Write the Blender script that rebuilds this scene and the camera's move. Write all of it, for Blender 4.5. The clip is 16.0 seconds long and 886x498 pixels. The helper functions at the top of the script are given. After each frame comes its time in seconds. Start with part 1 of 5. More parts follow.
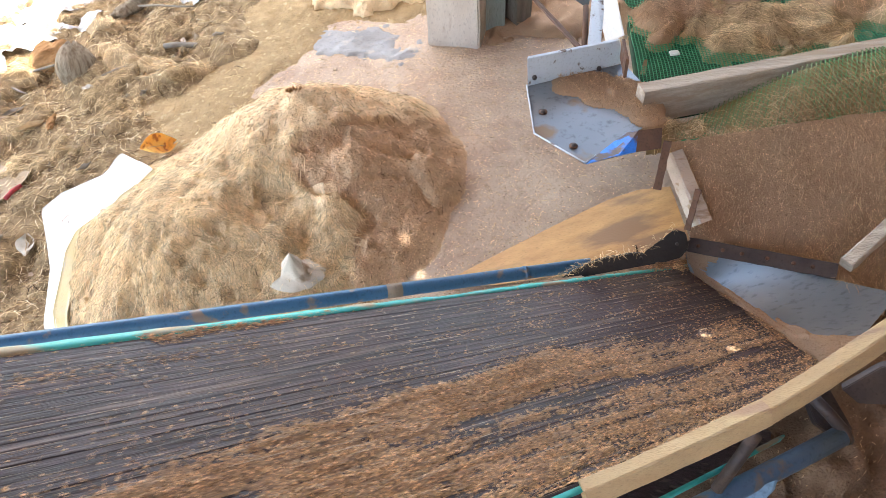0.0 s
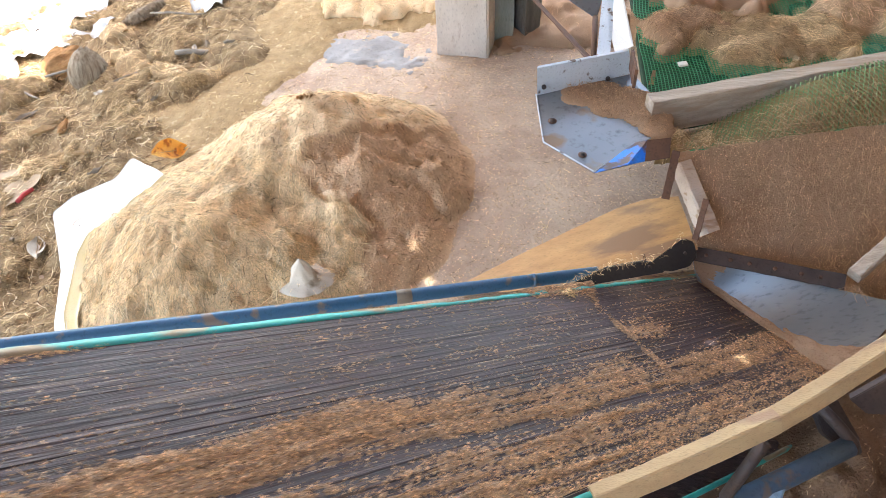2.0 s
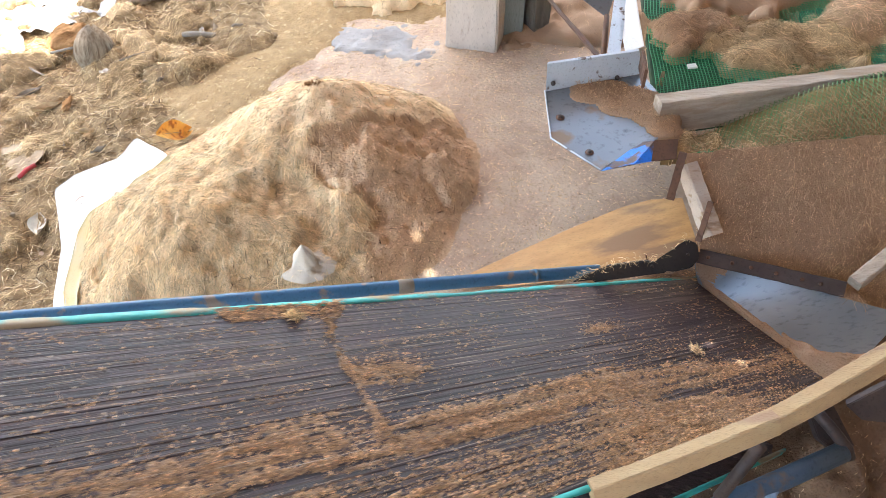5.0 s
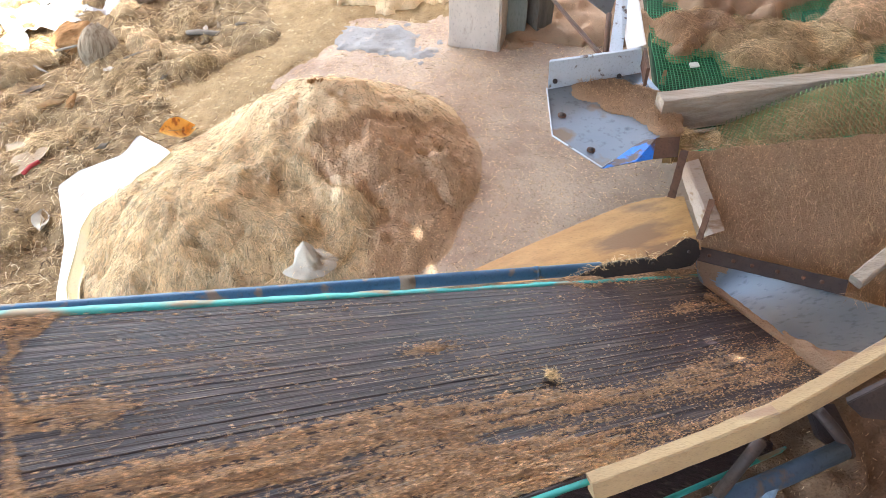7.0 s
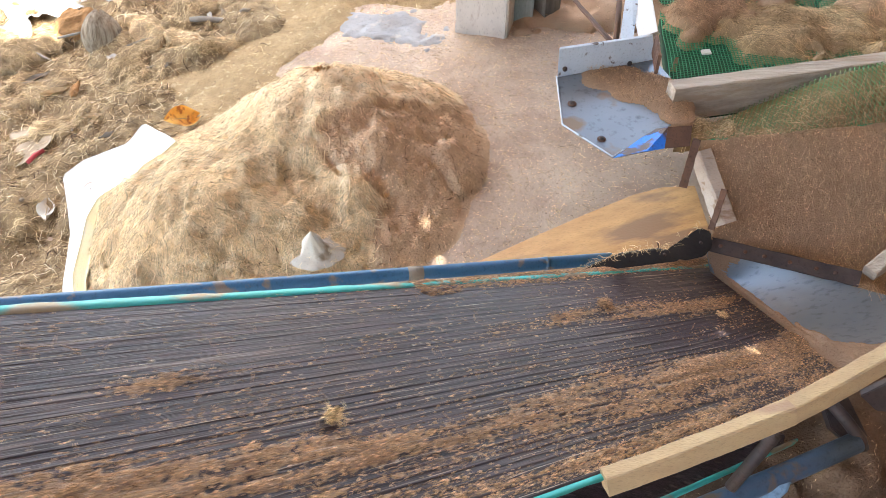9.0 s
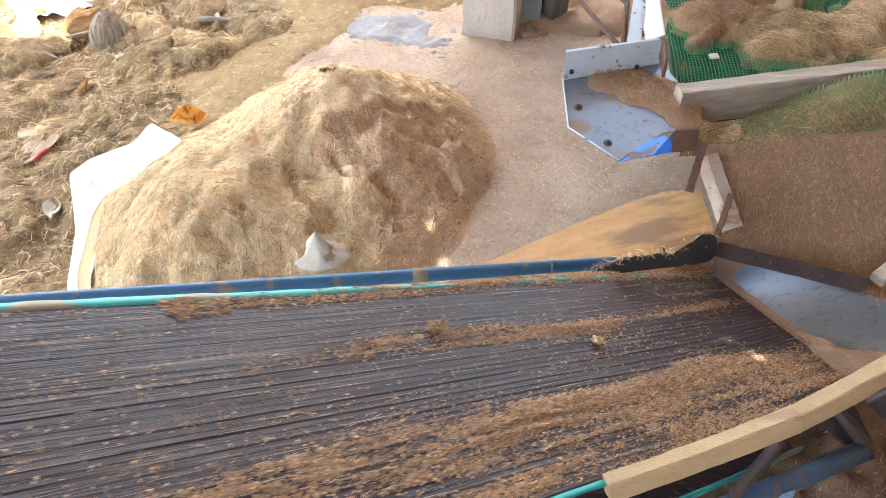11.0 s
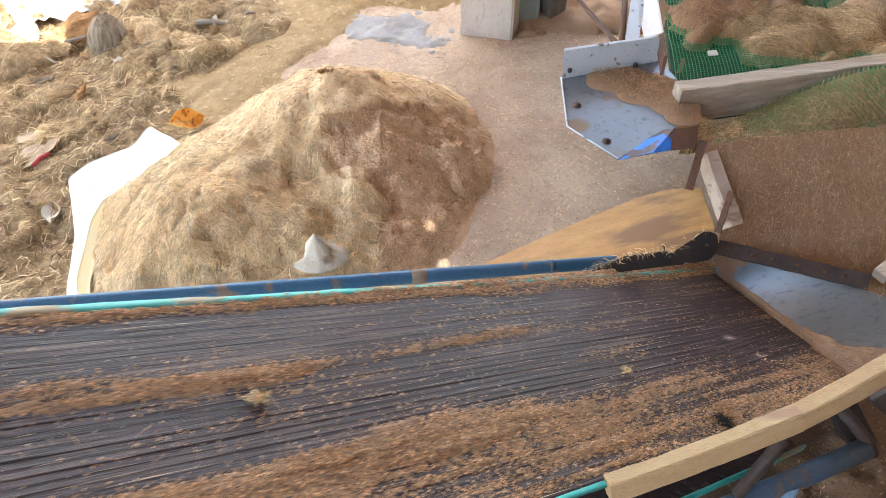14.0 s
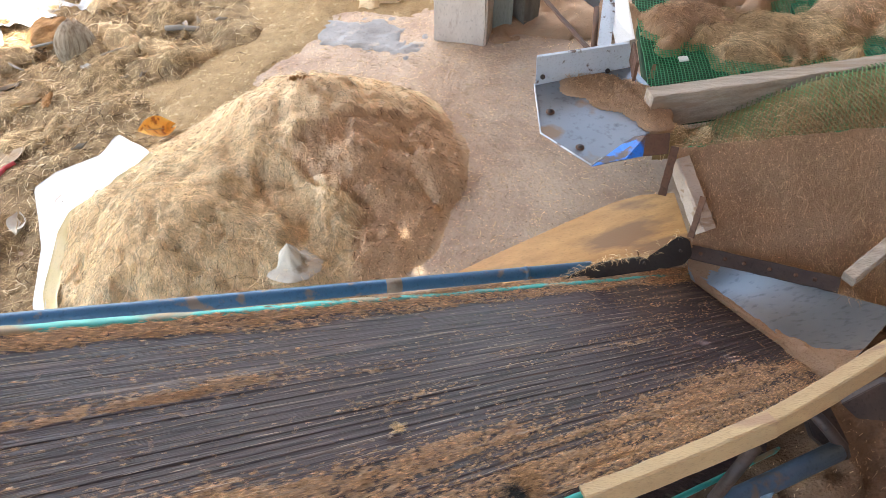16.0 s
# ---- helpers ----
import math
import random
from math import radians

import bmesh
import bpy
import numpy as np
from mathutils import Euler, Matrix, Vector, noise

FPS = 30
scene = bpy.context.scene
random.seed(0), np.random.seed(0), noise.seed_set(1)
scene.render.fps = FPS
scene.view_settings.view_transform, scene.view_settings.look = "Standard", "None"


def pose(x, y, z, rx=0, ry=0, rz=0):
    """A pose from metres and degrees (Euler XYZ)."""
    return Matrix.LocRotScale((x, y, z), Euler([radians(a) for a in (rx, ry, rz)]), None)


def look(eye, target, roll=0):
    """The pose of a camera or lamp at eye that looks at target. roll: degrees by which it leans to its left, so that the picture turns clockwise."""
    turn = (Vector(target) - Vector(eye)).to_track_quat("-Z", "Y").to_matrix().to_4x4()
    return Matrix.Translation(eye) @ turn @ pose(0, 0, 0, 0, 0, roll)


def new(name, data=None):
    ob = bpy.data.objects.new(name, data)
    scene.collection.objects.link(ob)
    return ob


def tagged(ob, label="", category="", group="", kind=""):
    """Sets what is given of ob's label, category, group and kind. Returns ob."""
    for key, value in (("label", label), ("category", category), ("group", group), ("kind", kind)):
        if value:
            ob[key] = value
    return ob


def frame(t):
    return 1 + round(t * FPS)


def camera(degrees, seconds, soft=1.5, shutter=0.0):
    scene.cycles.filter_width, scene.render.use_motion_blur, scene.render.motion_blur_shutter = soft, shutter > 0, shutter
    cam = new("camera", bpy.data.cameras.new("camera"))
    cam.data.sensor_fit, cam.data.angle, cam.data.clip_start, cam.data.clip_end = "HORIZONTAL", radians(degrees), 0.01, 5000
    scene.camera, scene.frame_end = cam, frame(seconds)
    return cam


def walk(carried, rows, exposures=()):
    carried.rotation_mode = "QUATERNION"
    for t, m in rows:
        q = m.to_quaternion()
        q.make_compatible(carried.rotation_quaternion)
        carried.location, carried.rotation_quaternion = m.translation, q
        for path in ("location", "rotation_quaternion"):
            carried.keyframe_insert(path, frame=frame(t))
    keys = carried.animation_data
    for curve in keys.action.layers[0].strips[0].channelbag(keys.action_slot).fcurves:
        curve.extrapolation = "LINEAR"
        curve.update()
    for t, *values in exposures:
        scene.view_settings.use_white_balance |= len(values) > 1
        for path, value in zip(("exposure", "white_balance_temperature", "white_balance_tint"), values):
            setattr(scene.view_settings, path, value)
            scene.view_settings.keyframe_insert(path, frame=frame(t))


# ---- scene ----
cam = camera(66.5, 16.0, soft=0.7, shutter=0.8)
ROWS = [
    (0.0, 0.0000, 0.0000, 1.5942, 41.89, 3.34, -3.72),
    (0.5, -0.0061, -0.0033, 1.5953, 41.83, 3.36, -3.88),
    (1.0, -0.0094, -0.0046, 1.5981, 42.28, 3.26, -3.90),
    (1.5, -0.0132, -0.0089, 1.5994, 42.43, 3.22, -3.69),
    (2.0, -0.0165, -0.0117, 1.5999, 42.69, 3.13, -3.09),
    (2.5, -0.0195, -0.0127, 1.5978, 42.67, 3.73, -3.42),
    (3.0, -0.0193, -0.0076, 1.5810, 42.12, 3.13, -3.88),
    (3.5, -0.0272, -0.0136, 1.5780, 41.42, 2.25, -2.35),
    (4.0, -0.0350, -0.0177, 1.5752, 41.21, 1.80, -1.27),
    (4.5, -0.0387, -0.0179, 1.5762, 41.09, 1.38, -0.85),
    (5.0, -0.0382, -0.0193, 1.5957, 42.34, 1.30, -1.65),
    (7.5, -0.0337, -0.0324, 1.5888, 42.48, 1.24, -1.07),
    (8.0, -0.0372, -0.0257, 1.5932, 42.04, 1.13, -0.91),
    (8.5, -0.0432, -0.0164, 1.5880, 41.72, 1.62, -1.10),
    (9.0, -0.0489, -0.0126, 1.5843, 41.36, 1.50, -1.11),
    (11.5, -0.0455, -0.0089, 1.5791, 41.79, 1.30, 0.30),
    (12.0, -0.0503, -0.0100, 1.5827, 42.26, 1.07, 1.45),
    (12.5, -0.0538, -0.0156, 1.5853, 42.11, 1.32, 1.81),
    (13.0, -0.0346, -0.0115, 1.5892, 42.77, 2.26, -0.63),
    (13.5, -0.0380, -0.0117, 1.5760, 42.15, 1.62, -0.21),
    (14.0, -0.0388, -0.0038, 1.5749, 41.59, 1.97, -0.69),
    (14.5, -0.0331, 0.0024, 1.5751, 41.39, 1.81, -1.56),
    (15.0, -0.0300, 0.0094, 1.5717, 41.28, 1.69, -2.15),
    (15.5, -0.0288, 0.0124, 1.5724, 41.85, 1.63, -2.58),
    (16.0, -0.0292, 0.0135, 1.5763, 41.78, 1.06, -2.44),
]
walk(cam, [(t, pose(x, y, z, rx, ry, rz)) for t, x, y, z, rx, ry, rz in ROWS], exposures=[(0.0, 3.10, 6500, 8), (5.0, 3.14, 6500, 8), (11.5, 3.17, 6550, 8), (13.0, 3.08, 6600, 8), (14.5, 3.00, 6600, 8), (16.0, 2.96, 6600, 8)])

# ---- world and sun ----
SUN_DIR = Vector((-0.30, 0.36, 0.88)).normalized()
world = bpy.data.worlds.new("sky")
scene.world = world
world.use_nodes = True
wn = world.node_tree.nodes
sky = wn.new("ShaderNodeTexSky")
sky.sky_type, sky.sun_disc = "NISHITA", False
sky.sun_elevation = math.asin(SUN_DIR.z)
sky.sun_rotation = math.atan2(SUN_DIR.x, SUN_DIR.y)
sky.dust_density, sky.air_density = 3.0, 1.2
world.node_tree.links.new(sky.outputs[0], wn["Background"].inputs[0])
wn["Background"].inputs[1].default_value = 0.15
sun = new("sun", bpy.data.lights.new("sun", "SUN"))
sun.data.energy, sun.data.angle, sun.data.color = 3.0, radians(0.53), (1.0, 0.95, 0.86)
sun.matrix_world = look((0, 0, 0), -SUN_DIR)


# ---- materials ----
def material(name, base, base2, scale=8.0, rough=0.8, metal=0.0, fine=180.0, bump=0.3, dist=0.003, stretch=(1, 1, 1), stain=None, stain_scale=3.0, stain_at=0.55, island=0.0, spec=0.4):
    """Two colours mixed by coarse and fine noise, a third for stains or painted shade if given, and fine relief."""
    m = bpy.data.materials.new(name)
    m.use_nodes = True
    nt, nn = m.node_tree, m.node_tree.nodes
    b = nn["Principled BSDF"]
    tc = nn.new("ShaderNodeTexCoord")
    mp = nn.new("ShaderNodeMapping")
    mp.inputs["Scale"].default_value = stretch
    nt.links.new(tc.outputs["Object"], mp.inputs[0])

    def noise_tex(s, detail=4.0):
        t = nn.new("ShaderNodeTexNoise")
        t.inputs["Scale"].default_value, t.inputs["Detail"].default_value = s, detail
        nt.links.new(mp.outputs[0], t.inputs["Vector"])
        return t

    def mix(f, a, c):
        x = nn.new("ShaderNodeMix")
        x.data_type = "RGBA"
        for sock, v in ((x.inputs[0], f), (x.inputs[6], a), (x.inputs[7], c)):
            if hasattr(v, "links"):
                nt.links.new(v, sock)
            elif isinstance(v, tuple):
                sock.default_value = (*v, 1)
            else:
                sock.default_value = v
        return x.outputs[2]

    def ramp(sock, lo, hi):
        r = nn.new("ShaderNodeMapRange")
        r.inputs[1].default_value, r.inputs[2].default_value = lo, hi
        nt.links.new(sock, r.inputs[0])
        return r.outputs[0]

    coarse, small = noise_tex(scale), noise_tex(fine, 3.0)
    col = mix(ramp(coarse.outputs[0], 0.3, 0.7), base, base2)
    dark = tuple(0.55 * c for c in base)
    col = mix(ramp(small.outputs[0], 0.55, 0.85), col, dark)
    if stain:
        st = noise_tex(stain_scale, 6.0)
        col = mix(ramp(st.outputs[0], stain_at, stain_at + 0.08), col, stain)
    if island:
        g = nn.new("ShaderNodeNewGeometry")
        hsv = nn.new("ShaderNodeHueSaturation")
        nt.links.new(col, hsv.inputs["Color"])
        r = nn.new("ShaderNodeMapRange")
        r.inputs[3].default_value, r.inputs[4].default_value = 1 - island, 1 + island
        nt.links.new(g.outputs["Random Per Island"], r.inputs[0])
        nt.links.new(r.outputs[0], hsv.inputs["Value"])
        col = hsv.outputs[0]
    nt.links.new(col, b.inputs["Base Color"])
    b.inputs["Metallic"].default_value = metal
    b.inputs["Specular IOR Level"].default_value = spec
    rr = nn.new("ShaderNodeMapRange")
    rr.inputs[3].default_value, rr.inputs[4].default_value = max(rough - 0.12, 0.05), min(rough + 0.12, 1)
    nt.links.new(coarse.outputs[0], rr.inputs[0])
    nt.links.new(rr.outputs[0], b.inputs["Roughness"])
    bp = nn.new("ShaderNodeBump")
    bp.inputs["Strength"].default_value, bp.inputs["Distance"].default_value = bump, dist
    nt.links.new(small.outputs[0], bp.inputs["Height"])
    nt.links.new(bp.outputs[0], b.inputs["Normal"])
    return m


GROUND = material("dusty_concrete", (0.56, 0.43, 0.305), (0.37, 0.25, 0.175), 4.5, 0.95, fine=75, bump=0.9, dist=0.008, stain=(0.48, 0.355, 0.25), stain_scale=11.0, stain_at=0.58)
# Third colour paints the shade of gaps between the fibres.
FIBRE_BED = material("coir_bed", (0.83, 0.63, 0.395), (0.71, 0.515, 0.305), 12.0, 1.0, fine=170, bump=1.0, dist=0.008, stain=(0.58, 0.405, 0.235), stain_scale=34.0, stain_at=0.58, spec=0.1)
# Coir dust colour darkened for the shade under belt and machine.
PITH_SHADED = material("shaded_dust", (0.20, 0.122, 0.075), (0.12, 0.072, 0.046), 9.0, 1.0, fine=150, bump=1.0, dist=0.007, spec=0.1)
PITH = material("coir_pith", (0.37, 0.235, 0.145), (0.45, 0.30, 0.19), 9.0, 1.0, fine=260, bump=1.0, dist=0.006, spec=0.1)
HEAP_PITH = material("heap_pith", (0.61, 0.415, 0.255), (0.49, 0.325, 0.195), 16.0, 1.0, fine=120, bump=1.0, dist=0.009, spec=0.1)
MATTED = material("matted_fibre", (0.36, 0.245, 0.115), (0.24, 0.165, 0.075), 14.0, 1.0, fine=220, bump=1.0, dist=0.006, spec=0.1)
FIBRE = material("coir_fibre", (0.82, 0.64, 0.375), (0.70, 0.51, 0.275), 9.0, 0.7, fine=300, bump=0.1, island=0.65, spec=0.3)
FIBRE_DARK = material("coir_fibre_brown", (0.53, 0.35, 0.20), (0.42, 0.265, 0.148), 9.0, 0.8, fine=300, bump=0.1, island=0.6, spec=0.2)
FIBRE_TAN = material("coir_fibre_tan", (0.80, 0.575, 0.37), (0.56, 0.37, 0.215), 7.0, 0.8, fine=300, bump=0.1, island=0.65, spec=0.2)
SLIDE_STEEL = material("dull_blue_steel", (0.24, 0.29, 0.325), (0.33, 0.375, 0.405), 4.0, 0.40, metal=0.7, fine=40, bump=0.1, stretch=(1, 3, 1), stain=(0.22, 0.18, 0.145), stain_scale=9.0, stain_at=0.66)
FIBRE_GREY = material("weathered_fibre", (0.68, 0.51, 0.285), (0.36, 0.24, 0.125), 6.0, 0.85, fine=300, bump=0.1, island=0.75, spec=0.2)
LITTER = material("litter_bed", (0.40, 0.285, 0.155), (0.17, 0.11, 0.058), 18.0, 1.0, fine=120, bump=1.0, dist=0.014, spec=0.1)
DARK_SHRED = material("dark_husk_shred", (0.20, 0.125, 0.065), (0.12, 0.074, 0.04), 9.0, 0.9, fine=300, bump=0.1, island=0.6, spec=0.2)
STRAW = material("pale_straw", (0.80, 0.66, 0.43), (0.66, 0.50, 0.29), 9.0, 0.7, fine=300, bump=0.1, island=0.5, spec=0.3)
GOLD_DUST = material("golden_dust", (0.38, 0.262, 0.135), (0.28, 0.187, 0.092), 22.0, 1.0, fine=110, bump=1.0, dist=0.008, stain=(0.45, 0.33, 0.185), stain_scale=30.0, stain_at=0.60, spec=0.1)
CEMENT = material("bare_cement", (0.33, 0.31, 0.285), (0.25, 0.23, 0.21), 9.0, 0.9, fine=90, bump=0.6, stain=(0.42, 0.35, 0.28), stain_scale=12.0, stain_at=0.60)
LOAD_DUST = material("belt_dust", (0.56, 0.40, 0.265), (0.21, 0.155, 0.13), 200.0, 1.0, fine=520, bump=1.0, dist=0.003, stretch=(0.3, 1, 1), stain=(0.42, 0.28, 0.175), stain_scale=70.0, stain_at=0.56, spec=0.1)
TARP = material("grey_white_sacking", (0.56, 0.56, 0.55), (0.36, 0.36, 0.36), 9.0, 0.55, fine=200, bump=0.4, dist=0.004, stain=(0.30, 0.25, 0.19), stain_scale=8.0, stain_at=0.60)
CLUMP_BED = material("felted_fibre", (0.52, 0.375, 0.215), (0.38, 0.26, 0.145), 12.0, 1.0, fine=200, bump=1.0, dist=0.008, spec=0.1)
RAG_CLOTH = material("beige_cloth", (0.40, 0.30, 0.19), (0.30, 0.215, 0.13), 12.0, 0.85, fine=260, bump=0.3)
RED_TRIM = material("red_trim", (0.42, 0.05, 0.05), (0.32, 0.04, 0.04), 12.0, 0.8, fine=200, bump=0.3)
DUSTY_BLUE = material("dusty_blue_paint", (0.050, 0.100, 0.170), (0.085, 0.135, 0.20), 10.0, 0.42, fine=90, bump=0.3, stain=(0.16, 0.115, 0.08), stain_scale=14.0, stain_at=0.55)
LIGHT_BLUE = material("light_blue_paint", (0.20, 0.34, 0.50), (0.28, 0.42, 0.55), 10.0, 0.5, fine=90, bump=0.3, stain=(0.22, 0.16, 0.11), stain_scale=18.0, stain_at=0.58)
GRAIN = material("pith_grains", (0.74, 0.505, 0.300), (0.52, 0.340, 0.200), 6.0, 0.95, fine=300, bump=0.1, island=0.75, spec=0.15)
GRAIN_PALE = material("pale_flakes", (0.48, 0.41, 0.33), (0.36, 0.29, 0.22), 6.0, 0.8, fine=300, bump=0.1, island=0.5)
RUBBER = material("belt_rubber", (0.022, 0.0140, 0.0170), (0.082, 0.060, 0.070), 8.0, 0.40, fine=30, bump=0.6, dist=0.002, stretch=(0.5, 16, 16), stain=(0.14, 0.106, 0.100), stain_scale=6.0, stain_at=0.585, spec=0.4)
BLACK = material("black_rubber", (0.012, 0.011, 0.012), (0.03, 0.026, 0.024), 12.0, 0.5, fine=120, bump=0.3)
TEAL = material("teal_edge", (0.06, 0.52, 0.49), (0.05, 0.36, 0.37), 14.0, 0.5, fine=90, bump=0.1, stretch=(0.4, 1, 1), stain=(0.30, 0.25, 0.17), stain_scale=14.0, stain_at=0.55)
BLUE_PAINT = material("blue_paint", (0.032, 0.115, 0.215), (0.05, 0.14, 0.25), 8.0, 0.4, fine=120, bump=0.15, stain=(0.20, 0.16, 0.13), stain_scale=22.0, stain_at=0.60)
BRIGHT_BLUE = material("bright_blue_paint", (0.02, 0.16, 0.62), (0.03, 0.20, 0.66), 9.0, 0.4, fine=120, bump=0.2, stain=(0.10, 0.06, 0.045), stain_scale=22.0, stain_at=0.47)
PALE_BLUE = material("pale_blue_paint", (0.62, 0.68, 0.72), (0.52, 0.58, 0.63), 9.0, 0.5, fine=160, bump=0.2, stain=(0.13, 0.09, 0.07), stain_scale=38.0, stain_at=0.61)
STEEL = material("worn_steel", (0.19, 0.21, 0.235), (0.25, 0.27, 0.29), 4.0, 0.42, metal=0.6, fine=60, bump=0.08, stain=(0.24, 0.165, 0.105), stain_scale=7.0, stain_at=0.61)
RUST = material("rusty_iron", (0.11, 0.06, 0.042), (0.17, 0.09, 0.055), 20.0, 0.8, metal=0.2, fine=150, bump=0.5)
DARK_STEEL = material("dark_iron", (0.045, 0.035, 0.035), (0.09, 0.065, 0.055), 15.0, 0.6, metal=0.3, fine=120, bump=0.4)
WOOD_GREY = material("weathered_wood", (0.56, 0.475, 0.37), (0.36, 0.285, 0.215), 7.0, 0.9, fine=45, bump=1.0, dist=0.005, stretch=(0.5, 7, 7), stain=(0.40, 0.30, 0.21), stain_scale=4.0, stain_at=0.57)
WOOD_WHITE = material("whitewashed_wood", (0.60, 0.52, 0.43), (0.48, 0.40, 0.32), 6.0, 0.8, fine=80, bump=0.4, stretch=(1, 4, 4), stain=(0.34, 0.24, 0.16), stain_scale=8.0, stain_at=0.6)
WOOD_NEW = material("sawn_timber", (0.51, 0.375, 0.205), (0.42, 0.29, 0.16), 3.0, 0.75, fine=60, bump=0.5, stretch=(1, 8, 8), stain=(0.36, 0.235, 0.15), stain_scale=2.5, stain_at=0.54)
WOOD_BROWN = material("brown_timber", (0.48, 0.345, 0.185), (0.39, 0.265, 0.15), 4.0, 0.8, fine=55, bump=0.5, stretch=(1, 8, 8), stain=(0.30, 0.20, 0.13), stain_scale=4.0, stain_at=0.58)
PLY = material("plywood_face", (0.54, 0.295, 0.11), (0.40, 0.205, 0.075), 5.0, 0.65, fine=40, bump=0.3, stretch=(2.0, 5, 5), stain=(0.26, 0.14, 0.07), stain_scale=1.3, stain_at=0.56)
CONCRETE = material("post_concrete", (0.62, 0.55, 0.47), (0.50, 0.43, 0.36), 6.0, 0.9, fine=60, bump=0.5, stretch=(2, 2, 1), stain=(0.38, 0.29, 0.22), stain_scale=5.0, stain_at=0.58)
POST_GREEN = material("mossy_wood", (0.27, 0.30, 0.265), (0.20, 0.215, 0.19), 6.0, 0.9, fine=50, bump=0.7, stretch=(6, 6, 0.8))
POST_DARK = material("old_dark_wood", (0.12, 0.105, 0.085), (0.19, 0.17, 0.14), 8.0, 0.9, fine=60, bump=0.9, dist=0.006, stretch=(6, 6, 0.7))
NET = material("green_netting", (0.025, 0.23, 0.09), (0.05, 0.31, 0.14), 12.0, 0.5, fine=200, bump=0.05)
NET_OLD = material("dusty_netting", (0.07, 0.23, 0.075), (0.20, 0.19, 0.08), 18.0, 0.7, fine=200, bump=0.05)
# Near-black green that stands for the shade seen through the net.
NET_SHADE = material("net_shade", (0.014, 0.05, 0.025), (0.03, 0.07, 0.035), 10.0, 0.9, fine=150, bump=0.4)
SACK = material("white_woven_sack", (0.76, 0.74, 0.70), (0.66, 0.64, 0.59), 6.0, 0.6, fine=400, bump=0.25, dist=0.001)
SACK_BACK = material("yellowed_lining", (0.80, 0.68, 0.33), (0.76, 0.68, 0.45), 8.0, 0.6, fine=300, bump=0.2)
CLOTH = material("pale_cloth", (0.66, 0.60, 0.50), (0.50, 0.44, 0.35), 12.0, 0.8, fine=260, bump=0.3, stain=(0.34, 0.26, 0.18), stain_scale=14.0, stain_at=0.6)
HUSK = material("coconut_husk", (0.47, 0.38, 0.27), (0.19, 0.13, 0.08), 14.0, 0.95, fine=50, bump=1.0, dist=0.02, stretch=(5, 5, 0.6), spec=0.1)
HUSK_BROWN = material("brown_husk", (0.46, 0.25, 0.105), (0.24, 0.12, 0.05), 16.0, 0.95, fine=60, bump=1.0, dist=0.015, stretch=(1, 3, 3), spec=0.1)
LEAF_ORANGE = material("orange_leaf", (0.86, 0.56, 0.15), (0.78, 0.34, 0.05), 30.0, 0.5, fine=60, bump=0.3, stain=(0.38, 0.13, 0.03), stain_scale=44.0, stain_at=0.58)
LEAF_DRY = material("dry_leaf", (0.50, 0.37, 0.21), (0.40, 0.27, 0.14), 16.0, 0.8, fine=80, bump=0.4)
BARK = material("grey_stick", (0.27, 0.225, 0.17), (0.18, 0.145, 0.11), 12.0, 0.9, fine=90, bump=0.6)
PLASTER = material("unseen_wall", (0.30, 0.24, 0.19), (0.24, 0.19, 0.15), 1.2, 0.95, fine=20, bump=0.4)
ROOFING = material("unseen_roof_sheet", (0.22, 0.19, 0.17), (0.17, 0.14, 0.12), 1.5, 0.8, fine=30, bump=0.2)


# ---- mesh helpers ----
def mesh_object(name, verts, faces, mat, parent=None, label="", smooth=False):
    me = bpy.data.meshes.new(name)
    me.from_pydata([tuple(v) for v in verts], [], faces if isinstance(faces, list) else faces.tolist())
    me.update()
    me.materials.append(mat)
    if smooth:
        me.shade_smooth()
    ob = new(name, me)
    ob.parent = parent
    return tagged(ob, label)


def thing(name, label, category, at=(0, 0, 0), group="", kind=""):
    ob = new(name)
    ob.empty_display_size = 0.05
    ob.location = at
    return tagged(ob, label, category, group, kind)


def vnoise(x, y, seed=0):
    """Smooth value noise on numpy arrays, from -1 to 1."""
    x, y = np.asarray(x, float), np.asarray(y, float)
    xi, yi = np.floor(x).astype(np.int64), np.floor(y).astype(np.int64)
    fx, fy = x - xi, y - yi
    fx, fy = fx * fx * (3 - 2 * fx), fy * fy * (3 - 2 * fy)

    def h(a, b):
        n = (a * 374761393 + b * 668265263 + seed * 1442695041) & 0x7FFFFFFF
        n = ((n ^ (n >> 13)) * 1274126177) & 0x7FFFFFFF
        return ((n ^ (n >> 16)) & 0xFFFF) / 32767.5 - 1

    top = h(xi, yi) * (1 - fx) + h(xi + 1, yi) * fx
    low = h(xi, yi + 1) * (1 - fx) + h(xi + 1, yi + 1) * fx
    return top * (1 - fy) + low * fy


def fbm(x, y, scale, octaves=3, seed=0):
    out, amp = 0, 1.0
    for o in range(octaves):
        out = out + amp * vnoise(x * scale * 2**o, y * scale * 2**o, seed + 7 * o)
        amp *= 0.5
    return out


def smooth01(a, b, x):
    t = np.clip((x - a) / (b - a), 0, 1)
    return t * t * (3 - 2 * t)


def grid_faces(nx, ny):
    i = np.arange((nx - 1) * (ny - 1))
    a = (i // (nx - 1)) * nx + i % (nx - 1)
    return np.stack([a, a + 1, a + nx + 1, a + nx], 1)


